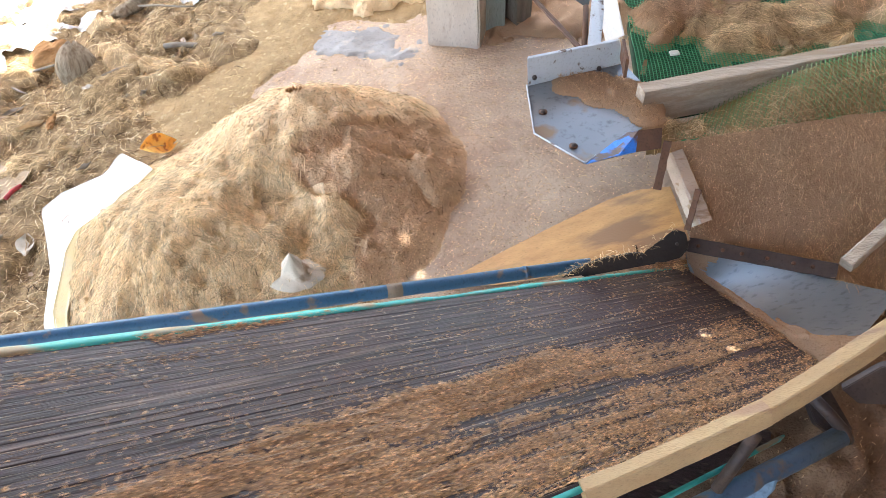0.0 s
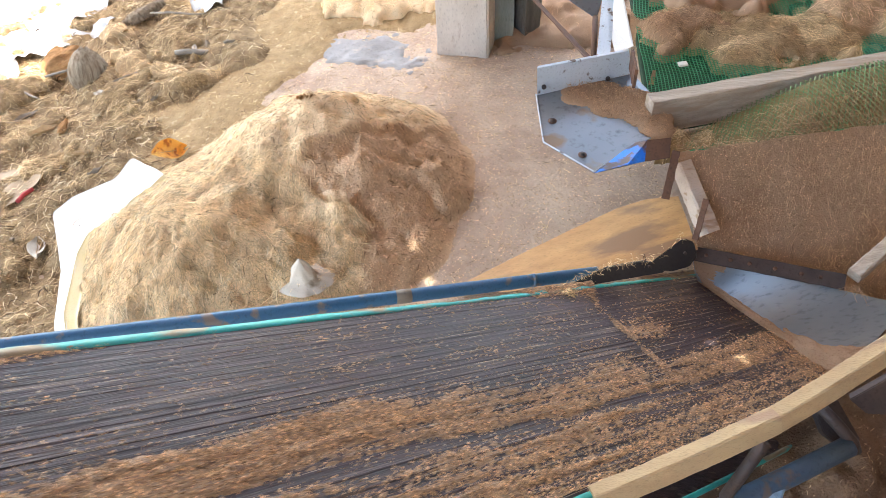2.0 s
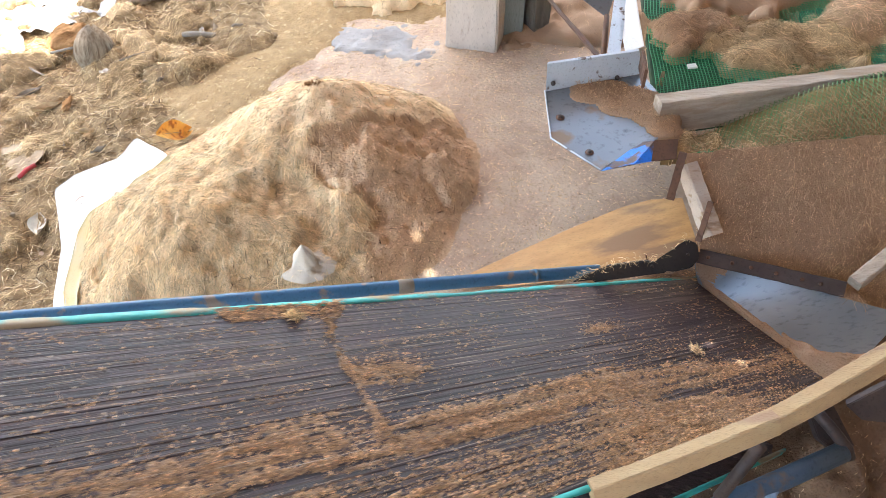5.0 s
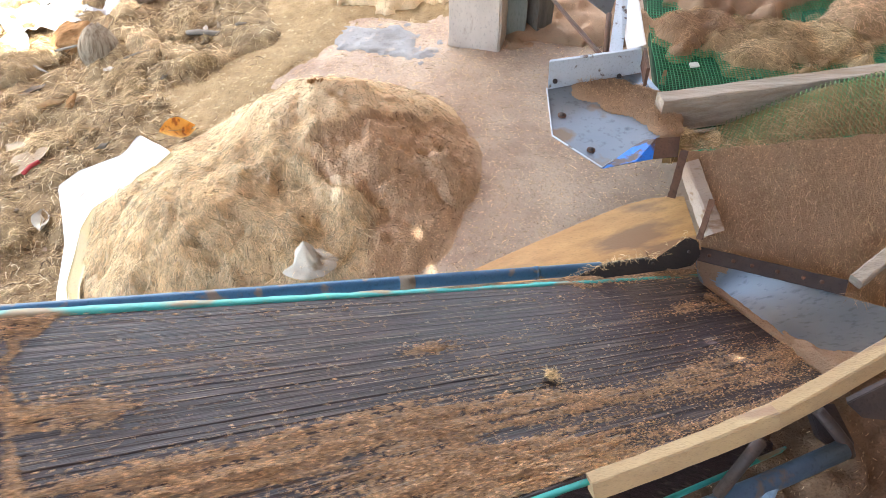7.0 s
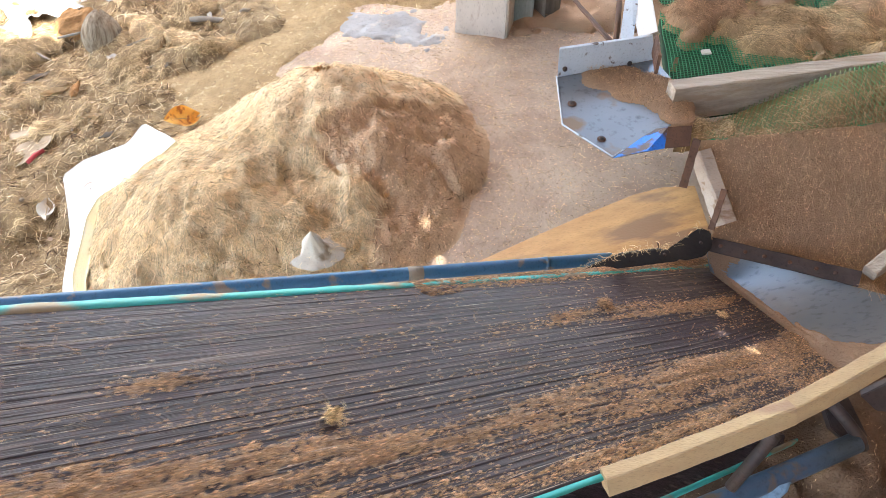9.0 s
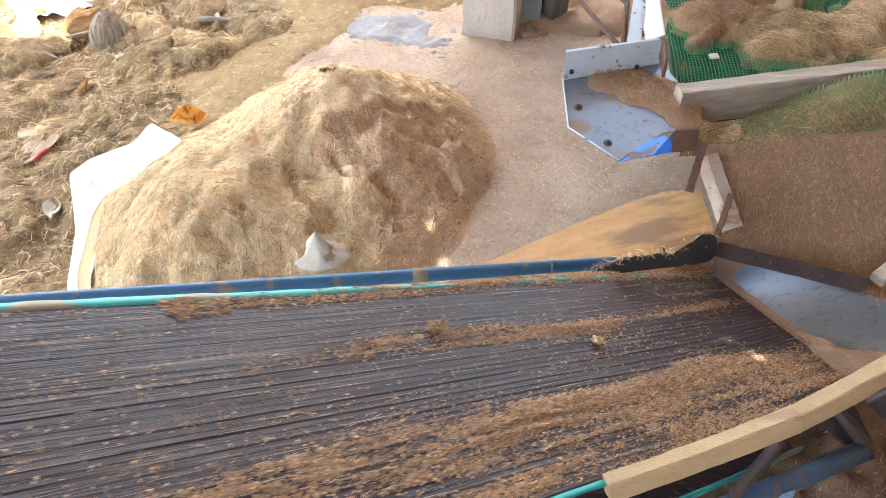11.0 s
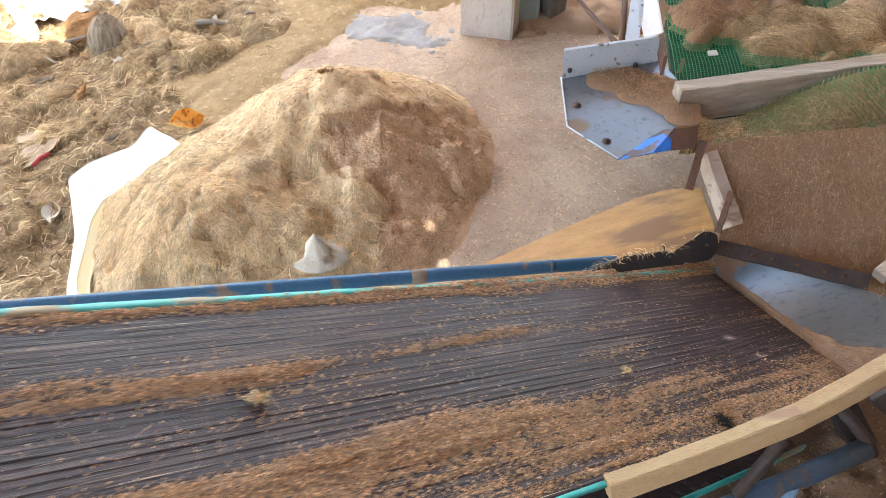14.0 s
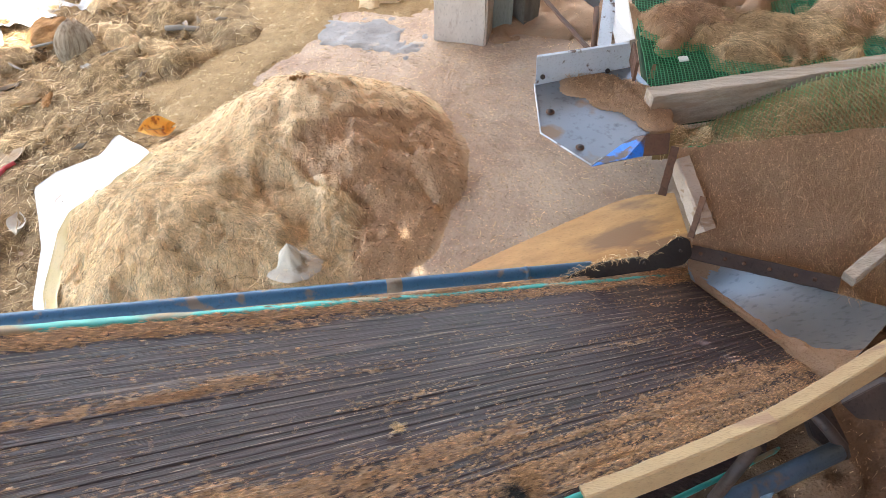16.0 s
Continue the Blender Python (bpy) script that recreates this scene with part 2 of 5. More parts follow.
def bevelled(name, bm, mat, parent=None, label="", bevel=0.0, smooth=False):
    if bevel:
        bmesh.ops.bevel(bm, geom=bm.edges[:], offset=bevel, segments=2, affect="EDGES", clamp_overlap=True)
    bmesh.ops.recalc_face_normals(bm, faces=bm.faces[:])
    me = bpy.data.meshes.new(name)
    bm.to_mesh(me)
    bm.free()
    me.materials.append(mat)
    if smooth:
        me.shade_smooth()
    ob = new(name, me)
    ob.parent = parent
    return tagged(ob, label)


def slab(name, outline, drop, mat, parent=None, label="", bevel=0.0015):
    """A sheet with that outline, thickened by the vector drop."""
    bm = bmesh.new()
    top = [bm.verts.new(p) for p in outline]
    low = [bm.verts.new(Vector(p) + Vector(drop)) for p in outline]
    bm.faces.new(top)
    bm.faces.new(low[::-1])
    n = len(top)
    for k in range(n):
        bm.faces.new((top[k], low[k], low[(k + 1) % n], top[(k + 1) % n]))
    return bevelled(name, bm, mat, parent, label, bevel)


def beam(name, line, wide, high, mat, parent=None, label="", up=(0, 0, 1), chamfer=0.004, wobble=0.0012, steps=14, seed=1):
    """A plank along a line of points, with chamfered and slightly worn edges. The line is its middle."""
    line = [Vector(p) for p in line]
    lengths = [0.0]
    for p, q in zip(line, line[1:]):
        lengths.append(lengths[-1] + (q - p).length)
    rnd = random.Random(seed)
    rings, verts = [], []
    c, w, h = chamfer, wide / 2, high / 2
    section = [(-w + c, -h), (w - c, -h), (w, -h + c), (w, h - c), (w - c, h), (-w + c, h), (-w, h - c), (-w, -h + c)]
    for s in range(steps + 1):
        d = lengths[-1] * s / steps
        k = max(n for n in range(len(line) - 1) if lengths[n] <= d + 1e-9)
        f = (d - lengths[k]) / (lengths[k + 1] - lengths[k])
        p = line[k].lerp(line[k + 1], f)
        along = (line[k + 1] - line[k]).normalized()
        side = along.cross(Vector(up)).normalized()
        top = side.cross(along)
        rings.append(len(verts))
        for a, b in section:
            verts.append(p + side * (a + rnd.uniform(-wobble, wobble)) + top * (b + rnd.uniform(-wobble, wobble)))
    faces = [tuple(range(7, -1, -1)), tuple(rings[-1] + k for k in range(8))]
    for r in rings[:-1]:
        faces += [(r + k, r + (k + 1) % 8, r + 8 + (k + 1) % 8, r + 8 + k) for k in range(8)]
    return mesh_object(name, verts, faces, mat, parent, label)


def tube(name, line, radius, mat, parent=None, label="", sides=14, wobble=0.0):
    line = [Vector(p) for p in line]
    rnd = random.Random(len(name))
    verts, faces = [], []
    for n, p in enumerate(line):
        along = (line[min(n + 1, len(line) - 1)] - line[max(n - 1, 0)]).normalized()
        side = along.cross(Vector((0.1, 0.2, 1))).normalized()
        top = side.cross(along)
        r = (radius[n] if isinstance(radius, (list, tuple)) else radius) * (1 + rnd.uniform(-wobble, wobble))
        verts += [p + r * (math.cos(a) * side + math.sin(a) * top) for a in (2 * math.pi * k / sides for k in range(sides))]
    for n in range(len(line) - 1):
        b = n * sides
        faces += [(b + k, b + (k + 1) % sides, b + sides + (k + 1) % sides, b + sides + k) for k in range(sides)]
    faces += [tuple(range(sides))[::-1], tuple((len(line) - 1) * sides + k for k in range(sides))]
    return mesh_object(name, verts, faces, mat, parent, label, smooth=True)


def strand_mesh(starts, heights, lengths, radius, curl, lift, rng, points=6, flow=0.0, heading=None):
    """Thin three-sided fibres that lie over a height function. Returns vertices and faces."""
    n = len(starts)
    head = rng.uniform(0, 2 * np.pi, n)
    if flow:
        lie = 2.6 * np.pi * fbm(starts[:, 0], starts[:, 1], 3.5, 2, 301) + rng.normal(0, 0.55, n)
        head = np.where(rng.uniform(0, 1, n) < flow, lie, head)
    if heading is not None:
        head = rng.normal(heading, 0.012, n)
    bend = rng.normal(0, curl, n)
    x, y = starts[:, 0].copy(), starts[:, 1].copy()
    step = lengths / (points - 1)
    rise, base = np.abs(rng.normal(0, lift, n)), rng.uniform(0, 1, n) * lift * 0.7
    lean = rng.normal(0, lift, n)
    path = []
    for k in range(points):
        s = k / (points - 1)
        path.append(np.stack([x, y, heights(x, y) + base + rise * np.sin(np.pi * s) + np.clip(lean * s, -0.002, 1)], 1))
        head = head + bend / points + rng.normal(0, curl * 0.45, n) / points * 2
        x, y = x + step * np.cos(head), y + step * np.sin(head)
    path = np.stack(path, 1)
    along = np.gradient(path, axis=1)
    along /= np.linalg.norm(along, axis=2, keepdims=True) + 1e-9
    side = np.cross(along, (0, 0, 1.0))
    side /= np.linalg.norm(side, axis=2, keepdims=True) + 1e-9
    top = np.cross(side, along)
    r = (radius * rng.uniform(0.6, 1.4, n))[:, None, None] * np.where(np.arange(points) % (points - 1) == 0, 0.4, 1.0)[None, :, None]
    ring = np.stack([path + r * (math.cos(a) * side + math.sin(a) * top) for a in (0.5, 2.6, 4.7)], 2)
    k = np.arange(points - 1)
    quads = np.concatenate([np.stack([k * 3 + a, k * 3 + (a + 1) % 3, k * 3 + 3 + (a + 1) % 3, k * 3 + 3 + a], 1) for a in range(3)])
    faces = (quads[None] + (np.arange(n) * points * 3)[:, None, None]).reshape(-1, 4)
    return ring.reshape(-1, 3), faces


def grain_mesh(points, sizes, rng, flat=0.6, spread=np.pi):
    """Small uneven pointed crumbs lying at those points."""
    n = len(points)
    unit = np.array([(1, 0, -0.3), (-0.5, 0.87, -0.3), (-0.5, -0.87, -0.3), (0, 0, 0.9)])
    v = unit[None] * rng.uniform(0.5, 1.4, (n, 4, 1)) * sizes[:, None, None]
    v[:, :, 0] *= rng.uniform(0.7, 2.0, (n, 1))
    a = rng.uniform(-spread, spread, n)
    c, s = np.cos(a)[:, None], np.sin(a)[:, None]
    v = np.stack([v[..., 0] * c - v[..., 1] * s, v[..., 0] * s + v[..., 1] * c, v[..., 2] * flat], -1)
    faces = np.array([(0, 1, 3), (1, 2, 3), (2, 0, 3)])
    return (v + points[:, None]).reshape(-1, 3), (faces[None] + (4 * np.arange(n))[:, None, None]).reshape(-1, 3)


def stuff(name, data, mat, label, category, parent=None):
    ob = mesh_object(name, data[0], data[1], mat, parent, label)
    return tagged(ob, label, "" if parent else category, kind="stuff")


# ---- ground ----
def ground_height(x, y):
    away = smooth01(-0.45, -1.9, x)
    rough = 0.004 * fbm(x, y, 9.0, 3, 3)
    litter = smooth01(-0.75, -1.25, x + 0.25 * vnoise(x * 2, y * 2, 5)) * smooth01(0.2, 0.9, y)
    back = smooth01(2.75, 3.2, y + 0.1 * vnoise(x * 4, y * 4, 8)) * smooth01(0.4, 0.1, x)
    near = np.exp(-((np.hypot(x, y) / 9.0) ** 2))
    lumps = 0.022 * fbm(x, y, 4.5, 4, 11)
    return -0.17 * away + (rough + (litter * (lumps + 0.02) + back * (0.02 + 0.6 * lumps))) * near


def spaced(lo, hi, step, far):
    fine = np.arange(lo, hi + step / 2, step)
    out = step * 1.35 ** np.arange(1, 34)
    out = np.cumsum(out)
    out = out[out < far]
    return np.concatenate([(lo - out)[::-1], fine, hi + out])


gx, gy = spaced(-2.9, 2.2, 0.02, 400.0), spaced(0.2, 4.2, 0.02, 400.0)
mx, my = np.meshgrid(gx, gy)
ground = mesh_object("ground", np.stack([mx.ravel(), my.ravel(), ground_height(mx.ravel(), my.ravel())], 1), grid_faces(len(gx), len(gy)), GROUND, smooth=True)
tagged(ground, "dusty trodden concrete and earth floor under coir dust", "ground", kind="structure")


def mat_field(name, x0, x1, y0, y1, step, mask, high, mat, label, category, seed):
    """A loose layer over the ground that thins out to an uneven border."""
    x, y = (v.ravel() for v in np.meshgrid(np.arange(x0, x1, step), np.arange(y0, y1, step)))
    m = mask(x, y)
    z = ground_height(x, y) - 0.010 + np.clip(m, 0, 1) * (0.016 + high * (0.5 + 0.5 * fbm(x, y, 7.0, 4, seed))) + 0.003 * fbm(x, y, 45.0, 2, seed + 3)
    ob = mesh_object(name, np.stack([x, y, z], 1), grid_faces(len(np.arange(x0, x1, step)), len(np.arange(y0, y1, step))), mat, smooth=True)
    return tagged(ob, label, category, kind="stuff")


def litter_mask(x, y):
    return smooth01(-0.80, -1.15, x + 0.22 * fbm(x, y, 2.5, 3, 5) - 0.12 * (y - 2.4)) * smooth01(0.6, 1.0, y)


def gold_mask(x, y):
    edge = x + 0.55 * np.clip(2.75 - y, 0, 2) + 0.10 * fbm(x, y, 5.0, 3, 15)
    return smooth01(-0.38, -0.58, edge) + smooth01(2.80, 2.95, y + 0.06 * fbm(x, y, 6.0, 3, 16)) * smooth01(0.75, 0.45, x)


def cement_mask(x, y):
    d = np.hypot((x + 0.27) / 0.24, (y - 2.69 + 0.18 * (x + 0.27)) / 0.14)
    return smooth01(1.1, 0.6, d + 0.45 * fbm(x, y, 9.0, 4, 17))


mat_field("golden_dust", -1.6, 0.9, 2.0, 3.9, 0.015, gold_mask, 0.012, GOLD_DUST, "golden coir dust covering the floor", "coir dust", 201)
mat_field("fibre_litter", -2.8, -0.5, 0.6, 4.1, 0.012, litter_mask, 0.055, LITTER, "matted weathered coir litter covering the ground", "fibre litter", 203)
mat_field("cement_smear", -0.62, 0.1, 2.45, 2.95, 0.01, cement_mask, 0.002, CEMENT, "bare grey cement patch in the floor", "cement patch", 207)


def litter_top(x, y):
    return np.maximum(ground_height(x, y), ground_height(x, y) - 0.010 + np.clip(litter_mask(x, y), 0, 1) * (0.016 + 0.055 * (0.5 + 0.5 * fbm(x, y, 7.0, 4, 203))))


# ---- unseen roof with small holes, walls behind, added to shape the light ----
# Roof out of view shades the floor; its holes replace gaps between leaves.
ROOF_Z = 3.1
FLECKS = [(-0.081, 1.345, 0.020, 0.009), (-0.121, 1.459, 0.060, 0.007), (0.606, 0.897, 0.216, 0.009), (0.665, 0.846, 0.209, 0.008)]
holes = []
for fx, fy, fz, fr in FLECKS:
    k = (ROOF_Z - fz) / SUN_DIR.z
    holes.append((fx + SUN_DIR.x * k, fy + SUN_DIR.y * k, fr))
xs = sorted({-3.4, -2.95, 3.4, *(hx + s * r for hx, hy, r in holes for s in (-1, 1))})
ys = sorted({-1.8, 4.15, 4.95, *(hy + s * r for hx, hy, r in holes for s in (-1, 1))})
rv, rf = [], []
for i in range(len(xs) - 1):
    for j in range(len(ys) - 1):
        cx, cy = (xs[i] + xs[i + 1]) / 2, (ys[j] + ys[j + 1]) / 2
        if (cx < -2.95 and cy > 4.15) or any(abs(cx - hx) < r and abs(cy - hy) < r for hx, hy, r in holes):
            continue
        b = len(rv)
        rv += [(xs[i], ys[j], ROOF_Z), (xs[i + 1], ys[j], ROOF_Z), (xs[i + 1], ys[j + 1], ROOF_Z), (xs[i], ys[j + 1], ROOF_Z)]
        rf.append((b, b + 1, b + 2, b + 3))
tagged(mesh_object("ceiling", rv, rf, ROOFING), "dull unseen roof sheet added for shade, with small holes for the sun flecks", "roof", kind="structure")
# Walls out of view, added to keep light off the right side.
for nm, a, b in (("wall_east", (3.3, -1.8), (3.4, 4.6)), ("wall_south", (-0.3, -1.8), (3.3, -1.7))):
    slab(nm, [(a[0], a[1], 0), (b[0], a[1], 0), (b[0], b[1], 0), (a[0], b[1], 0)], (0, 0, 2.9), PLASTER, None, "", 0.0)
    tagged(bpy.data.objects[nm], "plain unseen wall added to close off the light", "wall", kind="structure")

# ---- conveyor ----
ORIGIN = Vector((0.031, 0.620, 0.535))
ALONG = Vector((-0.7943, -0.4085, 0.4496)).normalized()
ACROSS = Vector((0.4953, -0.8640, 0.0903))
ACROSS = (ACROSS - ACROSS.dot(ALONG) * ALONG).normalized()
NORMAL = ACROSS.cross(ALONG)
NORMAL = NORMAL if NORMAL.z > 0 else -NORMAL
SPEED = 0.2418
TAIL, HEAD = -1.13, 1.55


def on_belt(u, w, n=0.0):
    return ORIGIN + float(u) * ALONG + float(w) * ACROSS + float(n) * NORMAL


def far_edge(u):
    return -0.246 - 0.0205 * u


conveyor = thing("conveyor", "inclined ribbed black rubber belt conveyor with teal edges", "conveyor", on_belt(0.2, 0, -0.5))
conveyor.location = (0, 0, 0)
SIDE = NORMAL.cross(ALONG)
FLIP = 1.0 if SIDE.dot(ACROSS) > 0 else -1.0
BELT_AXES = Matrix((ALONG, SIDE, NORMAL)).transposed().to_4x4()
BELT_POSE = Matrix.Translation(ORIGIN) @ BELT_AXES


def near_edge(u):
    return 0.246 + 0.008 * float(smooth01(-0.05, -0.35, np.array(u))) - 0.040 * float(smooth01(-0.55, -1.0, np.array(u)))


us = np.linspace(TAIL, HEAD, 110)
RIBS = 40
ribs, rr = [], random.Random(17)
for k in range(RIBS):
    tall = rr.uniform(0.0005, 0.0013) * (1.5 if k % 2 else 0.7)
    for dw, n in ((0.0, 0.0), (0.40, 0.1 * tall), (0.58, 0.75 * tall), (0.70, tall), (0.82, 0.7 * tall), (0.90, 0.0)):
        ribs.append(((k + dw + rr.uniform(-0.03, 0.03)) / RIBS if dw else k / RIBS, n))
ribs.append((1.0, 0.0))
bv = []
for u in us:
    w0, w1 = far_edge(u), near_edge(u)
    for f, n in ribs:
        worn = (0.65 + 0.5 * float(vnoise(np.array(u * 1.5), np.array(f * 13.0), 21))) * (0.45 + 0.55 * float(smooth01(0.2, 0.55, np.array(f))))
        bv.append((u, FLIP * (w0 + f * (w1 - w0)), n * worn - 0.004 * math.sin(math.pi * f)))
belt = mesh_object("belt", bv, grid_faces(len(ribs), len(us)), RUBBER, conveyor, "ribbed black rubber belt", smooth=True)
belt.matrix_local = BELT_POSE
for side in (-1, 1):
    ev = []
    for u in us:
        w0 = far_edge(u) if side < 0 else near_edge(u)
        wide_strip = 0.013 + 0.011 * min(max(float(u) + 0.1, 0.0), 1.0) if side < 0 else 0.012
        j = 0.0009 * float(vnoise(np.array(u * 11), np.array(side), 3)) + 0.0012 * float(vnoise(np.array(u * 60), np.array(side), 4))
        for dw, n in ((0.0, -0.012), (0.0, 0.001 + 0.5 * j), (0.5 * wide_strip, 0.0016 + 0.5 * j), (wide_strip + 2.0 * j, 0.001), (wide_strip - 0.003, -0.004)):
            ev.append((u, FLIP * (w0 + side * dw), n))
    strip = mesh_object("edge_strip", ev, grid_faces(5, len(us)), TEAL, belt, "frayed teal belt edge", smooth=True)


# ---- coir heap ----
def pile_height(x, y):
    """The coir heap: a broad mound with a steep dusty face."""
    g = lambda cx, cy, sx, sy, h: h * np.exp(-(((x - cx) / sx) ** 2 + ((y - cy) / sy) ** 2) ** 1.2)
    blobs = [g(-0.46, 1.87, 0.39, 0.36, 0.265), g(-0.80, 1.54, 0.32, 0.34, 0.21), g(-0.32, 1.80, 0.26, 0.27, 0.20), g(-0.27, 1.52, 0.24, 0.20, 0.09), g(-0.50, 1.40, 0.32, 0.20, 0.10), g(-0.92, 1.32, 0.22, 0.20, 0.11), g(-0.97, 1.64, 0.26, 0.36, 0.12), g(-0.98, 1.36, 0.20, 0.22, 0.09)]
    h = sum(v**3 for v in blobs) ** (1 / 3)
    return h


def scarp_line(y):
    """Where the golden fibre breaks off into the dusty face, as x for each y."""
    return np.interp(y, (1.15, 1.42, 1.52, 1.58, 1.70, 1.83, 1.95, 2.10), (-0.32, -0.28, -0.25, -0.44, -0.48, -0.30, -0.10, 0.04))


def dusty(x, y):
    """0 on the golden fibre, 1 on the brown dusty face."""
    return smooth01(-0.02, 0.04, x - scarp_line(y) + 0.035 * fbm(x, y, 12.0, 3, 141))


def heap_surface(x, y):
    h = pile_height(x, y)
    m = smooth01(0.0, 0.08, h)
    d = x - scarp_line(y) + 0.03 * fbm(x, y, 12.0, 2, 141)
    g = lambda cx, cy, sx, sy, k: k * np.exp(-(((x - cx) / sx) ** 2 + ((y - cy) / sy) ** 2))
    face = -0.034 * smooth01(-0.015, 0.05, d) * np.exp(-((np.clip(d, 0, 9) / 0.22) ** 2)) * smooth01(1.35, 1.5, y)
    lumps = g(-0.35, 1.545, 0.09, 0.07, 0.045) + g(-0.69, 1.46, 0.05, 0.04, 0.022) + g(-0.86, 1.47, 0.16, 0.12, 0.030) + g(-0.44, 1.91, 0.05, 0.05, 0.012)
    ledge = 0.042 * smooth01(1.7, 0.4, np.hypot((x + 0.005) / 0.075, (y - 1.70) / 0.060) + 0.35 * fbm(x, y, 18.0, 3, 143))
    small = 0.020 * fbm(x, y, 5.0, 3, 31) + 0.016 * fbm(x, y, 12.0, 4, 37) + 0.010 * (0.4 - np.abs(fbm(x, y, 24.0, 3, 39))) * (0.6 + 0.8 * dusty(x, y))
    return ground_height(x, y) - 0.03 + h + m * (0.035 + small + face + lumps) + ledge


hx, hy = np.meshgrid(np.arange(-1.5, 0.3, 0.008), np.arange(0.9, 2.6, 0.008))
heap = mesh_object("fibre_heap", np.stack([hx.ravel(), hy.ravel(), heap_surface(hx.ravel(), hy.ravel())], 1), grid_faces(hx.shape[1], hx.shape[0]), FIBRE_BED, smooth=True)
heap.data.materials.append(HEAP_PITH)
brown = dusty(hx[:-1, :-1], hy[:-1, :-1]).ravel() > 0.5
heap.data.polygons.foreach_set("material_index", brown.astype(np.int32))
tagged(heap, "loose heap of tan coir fibre and dust on the floor", "fibre heap")

# ---- belt load, in rigid stretches that ride up the belt ----

def load_density(s, w):
    """How thickly the belt is strewn: s along the belt, w across it."""
    streak = vnoise(s * 3.5, w * 80, 41) * 0.6 + vnoise(s * 9, w * 160, 43) * 0.5
    patch = fbm(s, w * 2.5, 4.0, 3, 44)
    border = np.interp(-s, (-0.9, -0.4, 0.3, 0.7, 1.0, 1.3, 1.6, 1.9, 2.5, 3.6, 4.4), (-0.02, -0.055, -0.05, -0.012, 0.0, -0.008, 0.014, 0.038, 0.048, 0.064, 0.08)) + 0.016 * fbm(s, w, 5.0, 3, 45)
    near = smooth01(-0.030, 0.055, w - border + 0.012 * patch) * (0.76 + 0.40 * streak + 0.26 * patch)
    bare = 0.55 * np.exp(-(((w - 0.178 + 0.010 * vnoise(s * 3, 0 * w, 46)) / 0.020) ** 2)) * smooth01(-1.95, -2.15, s) * smooth01(-2.75, -2.5, s)
    gap = 0.40 * np.exp(-(((w - border - 0.125) / 0.014) ** 2)) * smooth01(-2.2, -1.9, s)
    thick = np.interp(-s, (1.5, 1.58, 1.64, 1.75, 2.1, 2.35, 2.5, 3.0, 3.3, 3.7, 3.95), (0, 0.5, 0.9, 0.25, 0.35, 0.55, 1.0, 1.0, 0.7, 0.55, 0.0))
    mid = np.exp(-(((w + 0.096 - 0.012 * smooth01(-3.2, -3.8, s) + 0.014 * vnoise(s * 4, 0 * w, 47)) / (0.013 + 0.014 * thick)) ** 2)) * thick * (0.75 + 0.45 * vnoise(s * 7, w * 40, 49) + 0.3 * streak)
    reach = np.interp(-s, (-0.52, -0.46, -0.25, -0.1, 0.0, 0.78, 0.82, 1.02, 1.06, 2.13, 2.16, 2.6, 3.0, 3.6, 4.2), (-0.27, -0.232, -0.240, -0.252, -0.27, -0.27, -0.216, -0.214, -0.27, -0.27, -0.212, -0.222, -0.228, -0.203, -0.200))
    far = smooth01(0.006, -0.012, w - reach + 0.008 * fbm(s, w, 11.0, 2, 51)) * (0.85 + 0.35 * streak)
    line = -0.985 + 0.09 * (w + 0.2) + 0.010 * vnoise(w * 30, 0 * w, 53)
    ridge = np.exp(-(((s - line) / 0.011) ** 2)) * smooth01(0.09, 0.05, w) * (0.7 + 0.4 * vnoise(w * 22, s * 20, 54))
    smear = smooth01(-1.20, -1.02, s) * smooth01(line + 0.01, line - 0.01, s) * np.exp(-(((w + 0.07) / 0.05) ** 2)) * (1.0 + 0.3 * patch)
    thin = 0.08 + 0.36 * streak + 0.13 * patch + 0.16 * smooth01(-0.12, 0.02, w) * smooth01(-2.1, -1.4, s)
    return np.clip(np.maximum.reduce([near - gap - bare, mid, far, ridge, smear, thin]), 0, 1.1)


def load_height(s, w):
    d = load_density(s, w)
    crumbs = 0.0028 * vnoise(s * 130, w * 260, 61) + 0.0022 * vnoise(s * 45, w * 140, 63)
    return -0.0083 + 0.0098 * d + crumbs * smooth01(0.15, 0.6, d)


